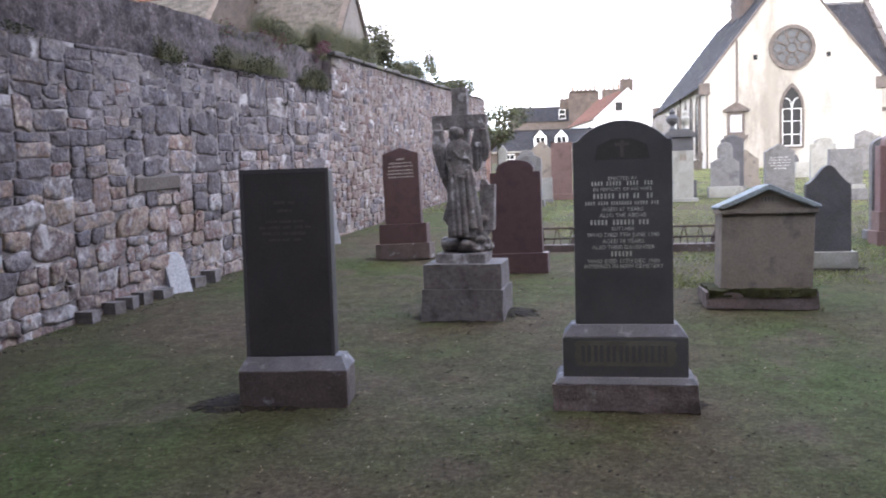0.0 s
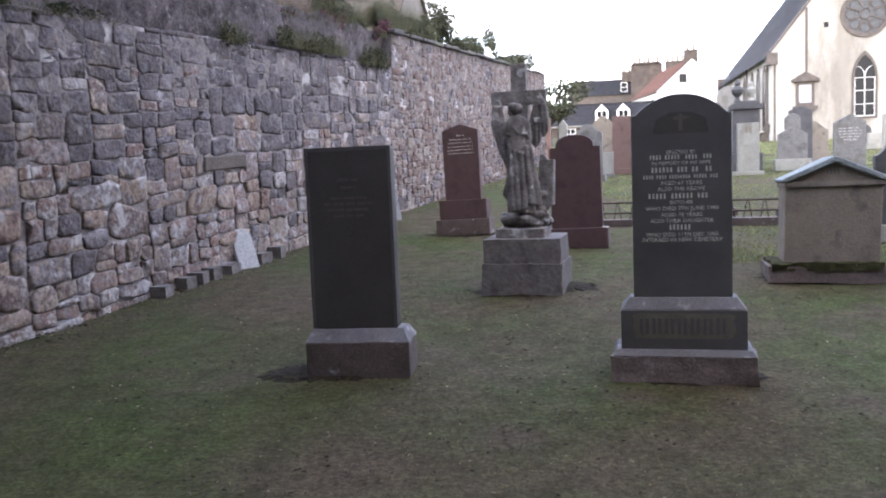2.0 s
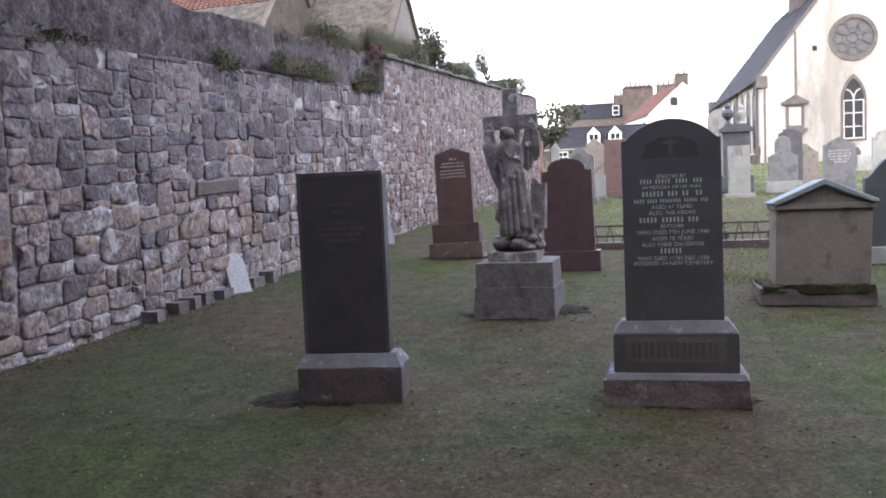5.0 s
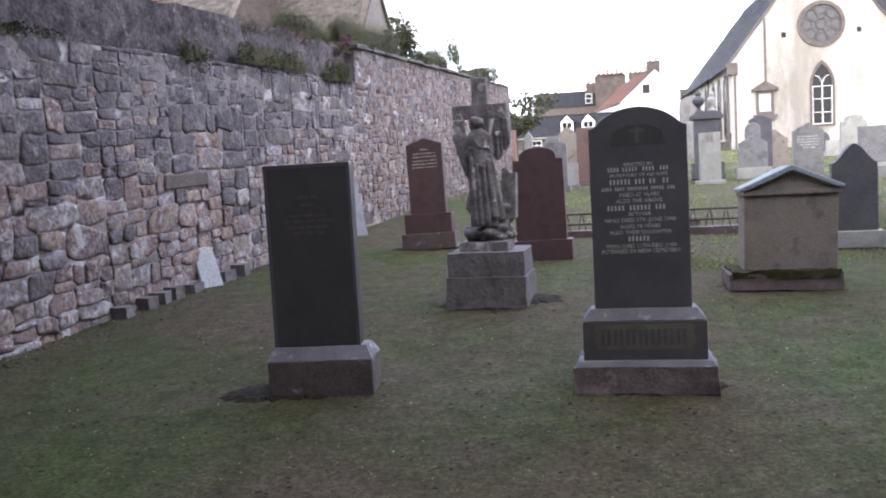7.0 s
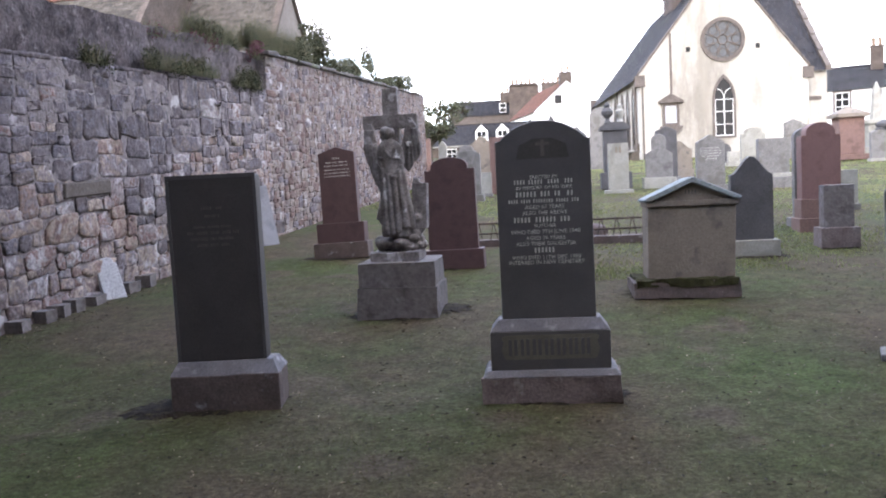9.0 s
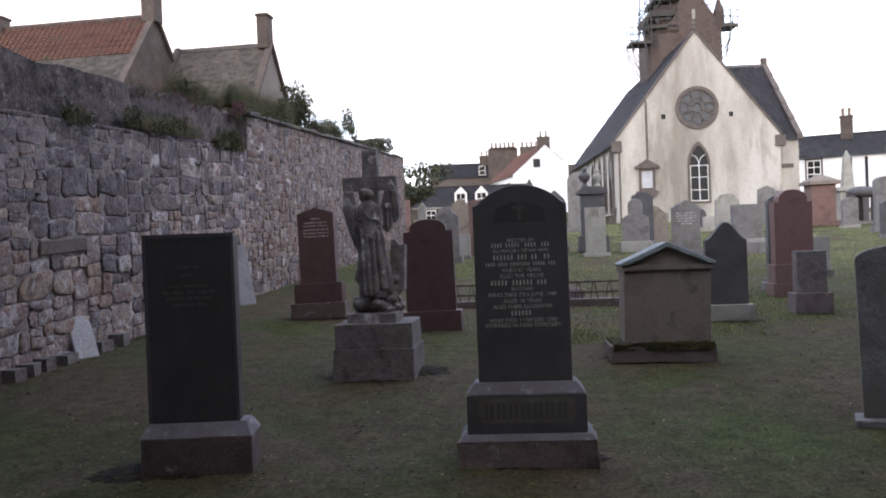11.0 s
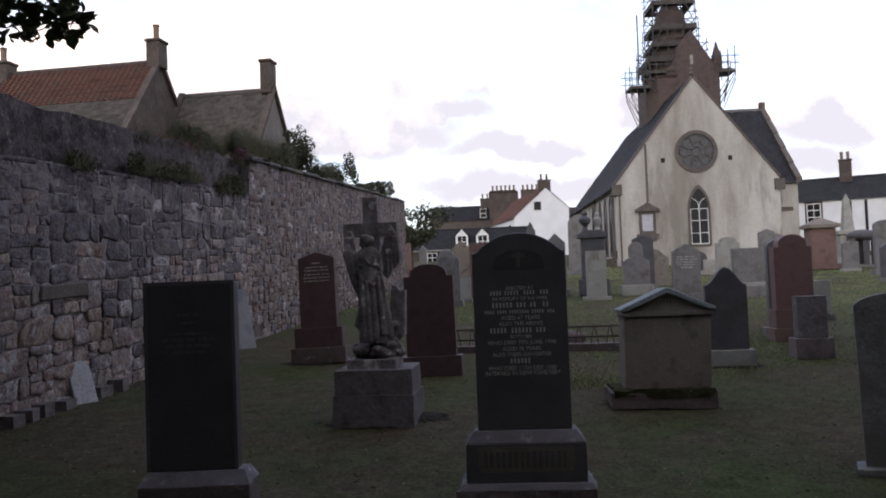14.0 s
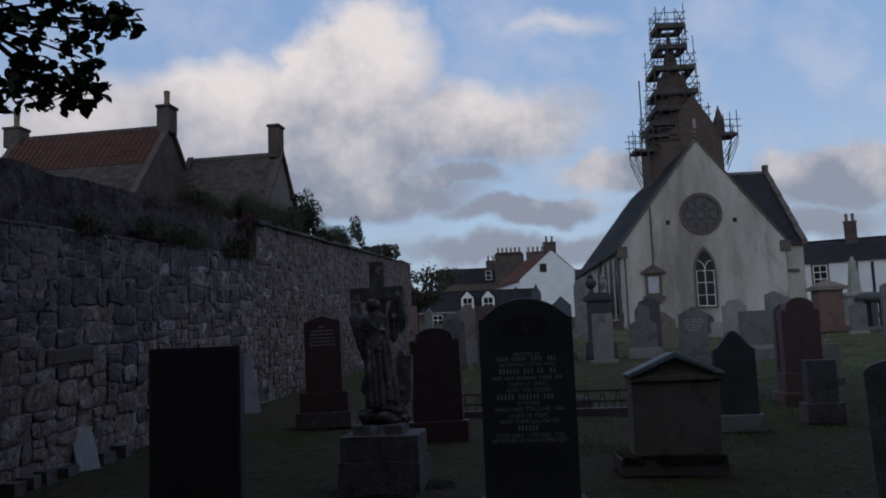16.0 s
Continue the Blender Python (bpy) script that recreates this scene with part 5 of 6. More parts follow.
def capped_pedestal():
    root = thing("capped_pedestal", spot(20.6, 36.1, ROW), "red sandstone pedestal tomb with a projecting stone cap", "monument")
    for w, z0, z1, m, n in ((0.66, 0, 0.25, REDSTONE, "base"), (0.52, 0.25, 1.85, REDSTONE, "shaft")):
        bm = bmesh.new()
        box(bm, -w, w, -w, w, z0, z1)
        soften(bm, 0.02, 1)
        part(n, bm, m, root)
    bm = bmesh.new()
    frustum(bm, (-0.68, 0.68, -0.68, 0.68), (-0.68, 0.68, -0.68, 0.68), 1.85, 2.0)
    frustum(bm, (-0.66, 0.66, -0.66, 0.66), (-0.1, 0.1, -0.1, 0.1), 2.0, 2.3)
    part("cap", bm, BROWNSTONE, root)


def obelisk():
    root = thing("obelisk", spot(24.4, 40.2, ROW), "white stone obelisk on a stepped pedestal", "monument")
    for w, z0, z1, n in ((0.8, 0, 0.4, "step"), (0.55, 0.4, 1.5, "pedestal"), (0.68, 1.5, 1.7, "cornice")):
        bm = bmesh.new()
        box(bm, -w, w, -w, w, z0, z1)
        soften(bm, 0.02, 1)
        part(n, bm, PALESTONE, root)
    bm = bmesh.new()
    frustum(bm, (-0.26, 0.26, -0.26, 0.26), (-0.14, 0.14, -0.14, 0.14), 1.7, 3.2)
    frustum(bm, (-0.14, 0.14, -0.14, 0.14), (-0.02, 0.02, -0.02, 0.02), 3.2, 3.55)
    part("shaft", bm, PALESTONE, root)


def table_tomb():
    root = thing("table_tomb", spot(23.4, 37.3, ROW), "dark stone table tomb on open legs", "monument")
    bm = bmesh.new()
    lump(bm, (0, 0, 1.45), (0.75, 0.5, 0.28), 14)
    part("top", bm, DARKSTONE, root)
    for x in (-0.55, 0.0, 0.55):
        bm = bmesh.new()
        box(bm, x - 0.13, x + 0.13, -0.3, 0.3, 0, 1.35)
        soften(bm, 0.02, 1)
        part("leg", bm, DARKSTONE, root)
    bm = bmesh.new()
    box(bm, -0.8, 0.8, -0.45, 0.45, 0, 0.12)
    part("base", bm, GREYSTONE, root)


def bench():
    root = thing("bench", spot(14.6, 48.6, -98), "dark wooden bench against the church side", "bench")
    for z, y in ((0.45, 0), (0.45, 0.16), (0.62, 0.3), (0.82, 0.36)):
        bm = bmesh.new()
        box(bm, -0.8, 0.8, y, y + 0.1, z, z + 0.05)
        part("slat", bm, BARK, root)
    for x in (-0.7, 0.7):
        bm = bmesh.new()
        box(bm, x - 0.04, x + 0.04, 0, 0.4, 0, 0.45)
        box(bm, x - 0.04, x + 0.04, 0.36, 0.44, 0.45, 0.95)
        part("leg", bm, BARK, root)


for make in (urn_monument, capped_pedestal, obelisk, table_tomb, bench):
    make()


# ---- buildings ----
def slope_roof(bm, x0, x1, y0, z0, y1, z1, rows, wave=0.0, pitch=0.28, thick=0.05, cols=None):
    """A roof slope from the eave (y0, z0) to the ridge (y1, z1), as overlapping courses, rippled for pantiles."""
    n = cols or (max(2, int((x1 - x0) / pitch * 4)) if wave else 1)
    L = math.hypot(y1 - y0, z1 - z0)
    ny, nz = -(z1 - z0) / L, (y1 - y0) / L
    if nz < 0:
        ny, nz = -ny, -nz
    for r in range(rows):
        a, b = r / rows, (r + 1.12) / rows
        b = min(b, 1.0)
        low, high = [], []
        for k in range(n + 1):
            x = x0 + (x1 - x0) * k / n
            w = wave * math.sin(2 * math.pi * (x - x0) / pitch) if wave else 0
            for row, f, lift in ((low, a, thick), (high, b, 0.0)):
                row.append(bm.verts.new((x, y0 + (y1 - y0) * f + ny * (lift + w), z0 + (z1 - z0) * f + nz * (lift + w))))
        foot = [bm.verts.new((v.co.x, v.co.y - ny * thick, v.co.z - nz * thick)) for v in low]
        for k in range(n):
            bm.faces.new((low[k], low[k + 1], high[k + 1], high[k]))
            bm.faces.new((foot[k], foot[k + 1], low[k + 1], low[k]))


def slated(bm, x0, x1, y0, z0, y1, z1, course=0.3, width=0.4, seed=1):
    """A slope of single slates, each a small island."""
    rng = random.Random(seed)
    L = math.hypot(y1 - y0, z1 - z0)
    rows = max(2, int(L / course))
    ny, nz = -(z1 - z0) / L, (y1 - y0) / L
    if nz < 0:
        ny, nz = -ny, -nz
    for r in range(rows):
        a, b = r / rows, min(1.0, (r + 1.25) / rows)
        x = x0 - (width * 0.5 if r % 2 else 0)
        while x < x1:
            e = min(x1, x + width * rng.uniform(0.75, 1.25))
            s = max(x0, x) + 0.01
            lift = 0.03 + rng.uniform(0, 0.02)
            q = []
            for xx, f, l in ((s, a, lift), (e, a, lift), (e, b, 0.005), (s, b, 0.005)):
                q.append(bm.verts.new((xx, y0 + (y1 - y0) * f + ny * l, z0 + (z1 - z0) * f + nz * l)))
            bm.faces.new(q)
            x = e


def window(parent, x, z, w, h, y=0.0, frame=WHITEPAINT, bars_x=1, bars_z=1, surround=None):
    """A sash window set in the front face (towards -y) of its parent."""
    g = bmesh.new()
    box(g, x - w / 2, x + w / 2, y - 0.03, y + 0.05, z, z + h)
    win = part("window", g, GLASS, parent)
    f = bmesh.new()
    t = 0.07
    for a, b, c, d in ((x - w / 2, x + w / 2, z, z + t), (x - w / 2, x + w / 2, z + h - t, z + h), (x - w / 2, x - w / 2 + t, z + t, z + h - t), (x + w / 2 - t, x + w / 2, z + t, z + h - t)):
        box(f, a, b, y - 0.06, y - 0.02, c, d)
    for k in range(1, bars_x + 1):
        u = x - w / 2 + w * k / (bars_x + 1)
        box(f, u - 0.025, u + 0.025, y - 0.055, y - 0.025, z + t, z + h - t)
    for k in range(1, bars_z + 1):
        u = z + h * k / (bars_z + 1)
        box(f, x - w / 2 + t, x + w / 2 - t, y - 0.052, y - 0.028, u - 0.03, u + 0.03)
    part("window_frame", f, frame, win)
    if surround:
        s = bmesh.new()
        m = 0.14
        for a, b, c, d in ((x - w / 2 - m, x - w / 2, z - m, z + h + m), (x + w / 2, x + w / 2 + m, z - m, z + h + m), (x - w / 2, x + w / 2, z - m, z), (x - w / 2, x + w / 2, z + h, z + h + m)):
            box(s, a, b, y - 0.05, y + 0.02, c, d)
        part("window_surround", s, surround, win)


def chimney(parent, x, y, z, w, d, h, material, pots=1):
    bm = bmesh.new()
    box(bm, x - w / 2, x + w / 2, y - d / 2, y + d / 2, z, z + h)
    box(bm, x - w / 2 - 0.05, x + w / 2 + 0.05, y - d / 2 - 0.05, y + d / 2 + 0.05, z + h, z + h + 0.13)
    soften(bm, 0.03, 1)
    ch = part("chimney", bm, material, parent)
    for k in range(pots):
        bm = bmesh.new()
        u = x - w / 2 + w * (k + 0.5) / pots
        lathe(bm, [(0.15, z + h + 0.16), (0.12, z + h + 0.3), (0.13, z + h + 0.72), (0.16, z + h + 0.75), (0.14, z + h + 0.8)], 8, u, y)
        part("chimney_pot", bm, POTS, ch)


def gabled_house(label, m, W, D, H, R, wall, roof_mat, roof_kind="slate", gables="x", name="house", skew=None, base=-1.0, front_only=False):
    """A house with its ridge along x (gables='x') or along y (gables='y'): W wide, D deep, eaves at H, ridge at R; its front-left foot is the origin."""
    root = thing(name, m, label, "house")
    if gables == "y":
        bm = bmesh.new()
        prism(bm, [(0, base), (W, base), (W, H), (W / 2, R), (0, H)], 0, D)
        part("wall_shell", bm, wall, root)
        for side in (0, 1):
            bm = bmesh.new()
            if roof_kind == "pantile":
                slope_roof(bm, -0.1, D + 0.1, -0.2, H - 0.2 * (R - H) / (W / 2), W / 2, R + 0.02, 16, 0.03, 0.3)
            else:
                slated(bm, -0.1, D + 0.1, -0.2, H - 0.2 * (R - H) / (W / 2), W / 2, R + 0.02, 0.32, 0.42, 3 + side)
            for v in bm.verts:
                a, b = v.co.x, v.co.y
                v.co.x, v.co.y = (b, a) if side == 0 else (W - b, a)
            bmesh.ops.recalc_face_normals(bm, faces=bm.faces[:])
            part("roof", bm, roof_mat, root)
    else:
        bm = bmesh.new()
        v0 = [bm.verts.new(p) for p in ((0, 0, base), (0, D, base), (0, D, H), (0, D / 2, R), (0, 0, H))]
        v1 = [bm.verts.new((W, v.co.y, v.co.z)) for v in v0]
        bm.faces.new(v0[::-1])
        bm.faces.new(v1)
        for i in range(5):
            j = (i + 1) % 5
            bm.faces.new((v0[i], v0[j], v1[j], v1[i]))
        bmesh.ops.recalc_face_normals(bm, faces=bm.faces[:])
        part("wall_shell", bm, wall, root)
        k = (R - H) / (D / 2)
        for side in (0, 1):
            if side and front_only:
                continue
            y0, y1 = (-0.2, D / 2) if side == 0 else (D + 0.2, D / 2)
            if roof_kind == "pantile":
                cut = 0.54
                bm = bmesh.new()
                za, zb = H - 0.2 * k, R + 0.03
                slope_roof(bm, 0.1, W - 0.1, y0 + (y1 - y0) * cut, za + (zb - za) * cut + 0.05, y1, zb + 0.05, 15, 0.035, 0.26)
                part("roof", bm, roof_mat, root, "red clay pantiles")
                bm = bmesh.new()
                slated(bm, 0.1, W - 0.1, y0, za + 0.03, y0 + (y1 - y0) * cut, za + (zb - za) * cut + 0.04, 0.16, 0.24, 7)
                part("roof_edge", bm, STONESLATE, root, "stone slate lower courses")
            else:
                bm = bmesh.new()
                slated(bm, 0.05, W - 0.05, y0, H - 0.2 * k + 0.03, y1, R + 0.03, 0.16, 0.24, 5 + side)
                part("roof", bm, roof_mat, root)
        bm = bmesh.new()
        box(bm, 0, W, D / 2 - 0.12, D / 2 + 0.12, R - 0.05, R + 0.12)
        part("ridge", bm, COPING if skew else SLATE, root)
        if skew:
            for x in (0.0, W):
                bm = bmesh.new()
                for y0, y1 in ((-0.25, D / 2), (D + 0.25, D / 2)):
                    z0 = H - 0.25 * k
                    q = [bm.verts.new(p) for p in ((x - 0.14, y0, z0), (x + 0.14, y0, z0), (x + 0.14, y1, R), (x - 0.14, y1, R), (x - 0.14, y0, z0 + 0.2), (x + 0.14, y0, z0 + 0.2), (x + 0.14, y1, R + 0.22), (x - 0.14, y1, R + 0.22))]
                    for f in ((3, 2, 1, 0), (4, 5, 6, 7), (0, 1, 5, 4), (1, 2, 6, 5), (2, 3, 7, 6), (3, 0, 4, 7)):
                        bm.faces.new([q[i] for i in f])
                bmesh.ops.recalc_face_normals(bm, faces=bm.faces[:])
                part("skew", bm, skew, root)
    return root


# old houses behind the boundary wall; ridges run across the view
a = pose(-8.15, 37.0, 1.75, 0, 0, -15)
h = gabled_house("old stone house with a red pantile roof and stone chimneys", a @ pose(-7.2, -3.4, 0), 7.2, 6.8, 5.9, 9.85, HOUSESTONE, PANTILE, "pantile", skew=HOUSESTONE)
chimney(h, 7.1, 3.4, 9.6, 0.6, 0.75, 1.1, HOUSESTONE, 1)
chimney(h, -0.15, 3.4, 9.5, 0.8, 0.75, 0.8, HOUSESTONE, 1)
a = pose(-3.45, 37.75, 1.75, 0, 0, -15)
h = gabled_house("lower stone house with a stone slate roof and pale gable", a @ pose(-4.3, -2.8, 0), 4.3, 5.6, 5.0, 8.75, PALEHOUSE, STONESLATE, "slate", skew=HOUSESTONE)
chimney(h, 4.08, 2.8, 8.6, 0.5, 0.7, 1.38, HOUSESTONE, 0)

# white house with a red roof beyond the graves
h = gabled_house("white gabled house with a red pantile roof and chimney", pose(17.5, 93.4, 3.4, 0, 0, 3.0), 7.5, 13.0, 5.35, 8.6, WHITEWASH, PANTILE, "pantile", "y")
window(h, 2.75, 6.1, 0.8, 0.95, 0.0, IRON, 0, 0)
chimney(h, 3.75, 0.5, 8.2, 1.3, 0.8, 1.2, HOUSESTONE, 2)
for y in (1.5, 4.0):
    bm = bmesh.new()
    box(bm, -0.06, 0.02, y, y + 1.1, 3.0, 4.6)
    part("side_window", bm, GLASS, h)
h = gabled_house("dark stone tenement block with a row of chimney pots", pose(17.7, 112, 4.2, 0, 0, -10), 3.9, 8, 9.3, 9.7, HOUSESTONE, SLATE)
chimney(h, 1.95, 0.8, 9.0, 3.4, 0.9, 0.5, HOUSESTONE, 6)
h = gabled_house("stone house with red chimney behind the white house", pose(19.9, 108, 4.2, 0, 0, -10), 5, 8, 6.0, 8.0, HOUSESTONE, PANTILE)
chimney(h, 2.6, 3.0, 7.0, 2.4, 0.9, 2.3, HOUSESTONE, 4)
h = gabled_house("brown stone house with a hipped slate roof", pose(10.6, 119, 4.4, 0, 0, -8), 8.4, 8, 6.0, 8.2, DRESSED, SLATE)
window(h, 7.2, 6.2, 0.9, 1.3, -0.4, WHITEPAINT, 0, 1)
chimney(h, 7.6, 3.0, 7.8, 1.4, 0.8, 1.3, HOUSESTONE, 2)
h = gabled_house("long low slate-roofed house with white dormer windows", pose(2.5, 84.5, 3.15, 0, 0, -7), 15.0, 7.0, 1.9, 4.0, HOUSESTONE, SLATE)
for x in (7.9, 9.95):
    bm = bmesh.new()
    prism(bm, [(x - 0.62, 1.9), (x + 0.62, 1.9), (x + 0.62, 3.2), (x, 3.85), (x - 0.62, 3.2)], 0.3, 2.6)
    d = part("dormer", bm, WHITEPAINT, h, "white gabled dormer")
    bm = bmesh.new()
    for sx in (-1, 1):
        q = [bm.verts.new((x + u, yy, zz)) for u, yy, zz in ((sx * 0.78, 0.2, 3.12), (sx * 0.78, 2.8, 3.12), (0, 2.8, 3.98), (0, 0.2, 3.98))]
        bm.faces.new(q)
    part("dormer_roof", bm, SLATE, d)
    bm = bmesh.new()
    box(bm, x - 0.42, x + 0.42, 0.25, 0.32, 2.0, 3.15)
    win = part("window", bm, GLASS, d)
    bm = bmesh.new()
    box(bm, x - 0.03, x + 0.03, 0.21, 0.26, 2.0, 3.15)
    box(bm, x - 0.42, x + 0.42, 0.20, 0.245, 2.55, 2.62)
    part("window_frame", bm, WHITEPAINT, win)
window(h, 4.9, 0.6, 1.0, 1.0, 0, WHITEPAINT, 1, 1)
bm = bmesh.new()
box(bm, 0, 15, -0.25, -0.1, 1.72, 1.86)
part("gutter", bm, PALESTONE, h)

# white houses to the right of the church
h = gabled_house("white house row with a slate roof and dark window surrounds", pose(34.6, 70.2, 3.3, 0, 0, -30), 22.0, 8.0, 4.15, 6.3, WHITEWASH, SLATE)
window(h, 4.35, 2.2, 1.1, 1.75, 0, WHITEPAINT, 1, 2, IRON)
window(h, 4.35, -0.4, 1.1, 1.6, 0, WHITEPAINT, 1, 1, IRON)
window(h, 10.9, 2.2, 1.1, 1.75, 0, WHITEPAINT, 1, 1, IRON)
for x, w in ((6.75, 0.5), (8.2, 0.22)):
    bm = bmesh.new()
    box(bm, x, x + w, -0.04, 0.02, -0.6, 4.0)
    part("dark_panel", bm, SLATE, h)
bm = bmesh.new()
box(bm, 10.0, 10.4 + 1.4, -0.35, 0.0, -0.6, 4.1)
part("brick_bay", bm, DRESSED, h, "brown stone bay")
chimney(h, 7.0, 3.4, 5.8, 1.0, 0.8, 1.9, HOUSESTONE, 2)
bm = bmesh.new()
prism(bm, [(10.9, 4.1), (12.6, 4.1), (12.6, 5.6), (11.75, 6.3), (10.9, 5.6)], 0.5, 3.2)
d = part("dormer", bm, WHITEPAINT, h, "white gabled dormer")
bm = bmesh.new()
box(bm, 11.2, 12.3, 0.44, 0.52, 4.3, 5.5)
part("window", bm, GLASS, d)


# ---- church ----
def arch_outline(w, z0, spring, top, n=8):
    """A pointed arch of two circle segments, in (x, z)."""
    a = w / 2
    side = [(a * (2 * math.cos(math.pi / 3 * k / n) - 1), spring + (top - spring) * math.sin(math.pi / 3 * k / n) / math.sin(math.pi / 3)) for k in range(n + 1)]
    return [(-a, z0), (a, z0)] + side + [(-x, z) for x, z in side[-2::-1]]


def pointed_ring(bm, outer, inner, y0, y1):
    n = len(outer)
    rows = [[bm.verts.new((x, y, z)) for x, z in o] for o, y in ((outer, y0), (inner, y0), (inner, y1), (outer, y1))]
    for a, b in zip(rows, rows[1:] + rows[:1]):
        for i in range(n):
            j = (i + 1) % n
            bm.faces.new((a[i], b[i], b[j], a[j]))
    bmesh.ops.recalc_face_normals(bm, faces=bm.faces[:])


def church():
    root = thing("church", pose(15.6, 49.57, 2.25, 0, 0, -7.4), "limewashed stone church with rose window and steep slate roof", "church")
    W, H, R, AX, LEN = 9.7, 5.08, 11.3, 4.85, 21.5
    bm = bmesh.new()
    prism(bm, [(0, -0.8), (W, -0.8), (W, H), (AX, R), (0, H)], 0, LEN)
    part("nave_wall", bm, CHURCHWALL, root)
    k = (R - H) / AX
    for side in (0, 1):
        bm = bmesh.new()
        slated(bm, 0.0, LEN + 0.2, -0.35, H - 0.35 * k + 0.06, AX, R + 0.08, 0.34, 0.45, 11 + side)
        for v in bm.verts:
            a, b = v.co.x, v.co.y
            v.co.x, v.co.y = (b, a) if side == 0 else (W - b, a)
        bmesh.ops.recalc_face_normals(bm, faces=bm.faces[:])
        part("nave_roof", bm, SLATE, root, "steep dark slate roof")
    # skew stones along the gable
    for sx in (0, 1):
        n = 11
        for i in range(n):
            bm = bmesh.new()
            u0, u1 = i / n + 0.003, (i + 1) / n - 0.003
            q = []
            for yy in (-0.08, 0.42):
                for u, dz in ((u0, 0), (u1, 0), (u1, 0.17), (u0, 0.17)):
                    x = -0.1 + (AX + 0.1) * u
                    q.append(bm.verts.new((x if sx == 0 else W - x, yy, H - 0.1 * k + (R - H + 0.1 * k) * u + dz)))
            for f in ((0, 1, 2, 3), (7, 6, 5, 4), (0, 4, 5, 1), (1, 5, 6, 2), (2, 6, 7, 3), (3, 7, 4, 0)):
                bm.faces.new([q[c] for c in f])
            bmesh.ops.recalc_face_normals(bm, faces=bm.faces[:])
            part("skew", bm, DRESSED, root)
        bm = bmesh.new()
        x = -0.28 if sx == 0 else W - 0.3
        box(bm, x, x + 0.58, -0.14, 0.45, H - 0.75, H - 0.1)
        part("skewputt", bm, DRESSED, root)
    bm = bmesh.new()
    lathe(bm, [(0.16, R + 0.2), (0.1, R + 0.4), (0.14, R + 0.5), (0.02, R + 0.75)], 8, AX, 0.15)
    part("finial", bm, DRESSED, root)
    # rose window
    bm = bmesh.new()
    seg = 40
    for r0, r1, y0 in ((1.27, 1.06, -0.10),):
        o = [(AX + r0 * math.cos(2 * math.pi * i / seg), 6.8 + r0 * math.sin(2 * math.pi * i / seg)) for i in range(seg)]
        i_ = [(AX + r1 * math.cos(2 * math.pi * i / seg), 6.8 + r1 * math.sin(2 * math.pi * i / seg)) for i in range(seg)]
        pointed_ring(bm, o, i_, y0, 0.05)
    rose = part("rose_window", bm, DRESSED, root, "round rose window with stone tracery")
    bm = bmesh.new()
    prism(bm, [(AX + 1.06 * math.cos(2 * math.pi * i / seg), 6.8 + 1.06 * math.sin(2 * math.pi * i / seg)) for i in range(seg)], -0.012, 0.05)
    part("glass", bm, surface("leaded_glass", [(.045, .047, .053), (.085, .088, .096)], 6, 50, 0.5, 0.2), rose)
    bm = bmesh.new()
    for i in range(8):
        a = 2 * math.pi * i / 8 + math.pi / 8
        tube(bm, (AX + 0.28 * math.cos(a), -0.04, 6.8 + 0.28 * math.sin(a)), (AX + 1.06 * math.cos(a), -0.04, 6.8 + 1.06 * math.sin(a)), 0.035, 0.035, 6)
        c = a + math.pi / 8
        for j in range(10):
            p, q = math.pi * 2 * j / 10, math.pi * 2 * (j + 1) / 10
            tube(bm, (AX + 0.76 * math.cos(c) + 0.25 * math.cos(p), -0.04, 6.8 + 0.76 * math.sin(c) + 0.25 * math.sin(p)), (AX + 0.76 * math.cos(c) + 0.25 * math.cos(q), -0.04, 6.8 + 0.76 * math.sin(c) + 0.25 * math.sin(q)), 0.022, 0.022, 5)
    for j in range(16):
        p, q = math.pi * 2 * j / 16, math.pi * 2 * (j + 1) / 16
        tube(bm, (AX + 0.28 * math.cos(p), -0.05, 6.8 + 0.28 * math.sin(p)), (AX + 0.28 * math.cos(q), -0.05, 6.8 + 0.28 * math.sin(q)), 0.04, 0.04, 6)
    part("tracery", bm, DRESSED, rose)
    # lancet window
    bm = bmesh.new()
    outer = [(AX + x, z) for x, z in arch_outline(1.32, 1.12, 3.36, 4.80)]
    inner = [(AX + x, z) for x, z in arch_outline(1.06, 1.24, 3.36, 4.58)]
    pointed_ring(bm, outer, inner, -0.07, 0.06)
    lancet = part("lancet_window", bm, DRESSED, root, "pointed window with white glazing bars")
    bm = bmesh.new()
    prism(bm, inner, -0.01, 0.05)
    part("glass", bm, GLASS, lancet)
    bm = bmesh.new()
    box(bm, AX - 0.02, AX + 0.02, -0.05, -0.012, 1.24, 3.42)
    for z in (1.9, 2.65, 3.35):
        box(bm, AX - 0.53, AX + 0.53, -0.048, -0.014, z - 0.015, z + 0.015)
    for sx in (-1, 1):
        box(bm, AX + sx * 0.51 - 0.018, AX + sx * 0.51 + 0.018, -0.046, -0.016, 1.24, 3.36)
        pts = [(AX + sx * 0.37 * (1 - math.cos(u * math.pi / 2)), 3.36 + 0.6 * math.sin(u * math.pi / 2)) for u in (0, 0.25, 0.5, 0.75, 1)]
        for p, q in zip(pts, pts[1:]):
            tube(bm, (p[0], -0.03, p[1]), (q[0], -0.03, q[1]), 0.02, 0.02, 5)
    box(bm, AX - 0.54, AX + 0.54, -0.06, -0.01, 1.2, 1.28)
    part("glazing_bar", bm, WHITEPAINT, lancet)
    # wall monument
    bm = bmesh.new()
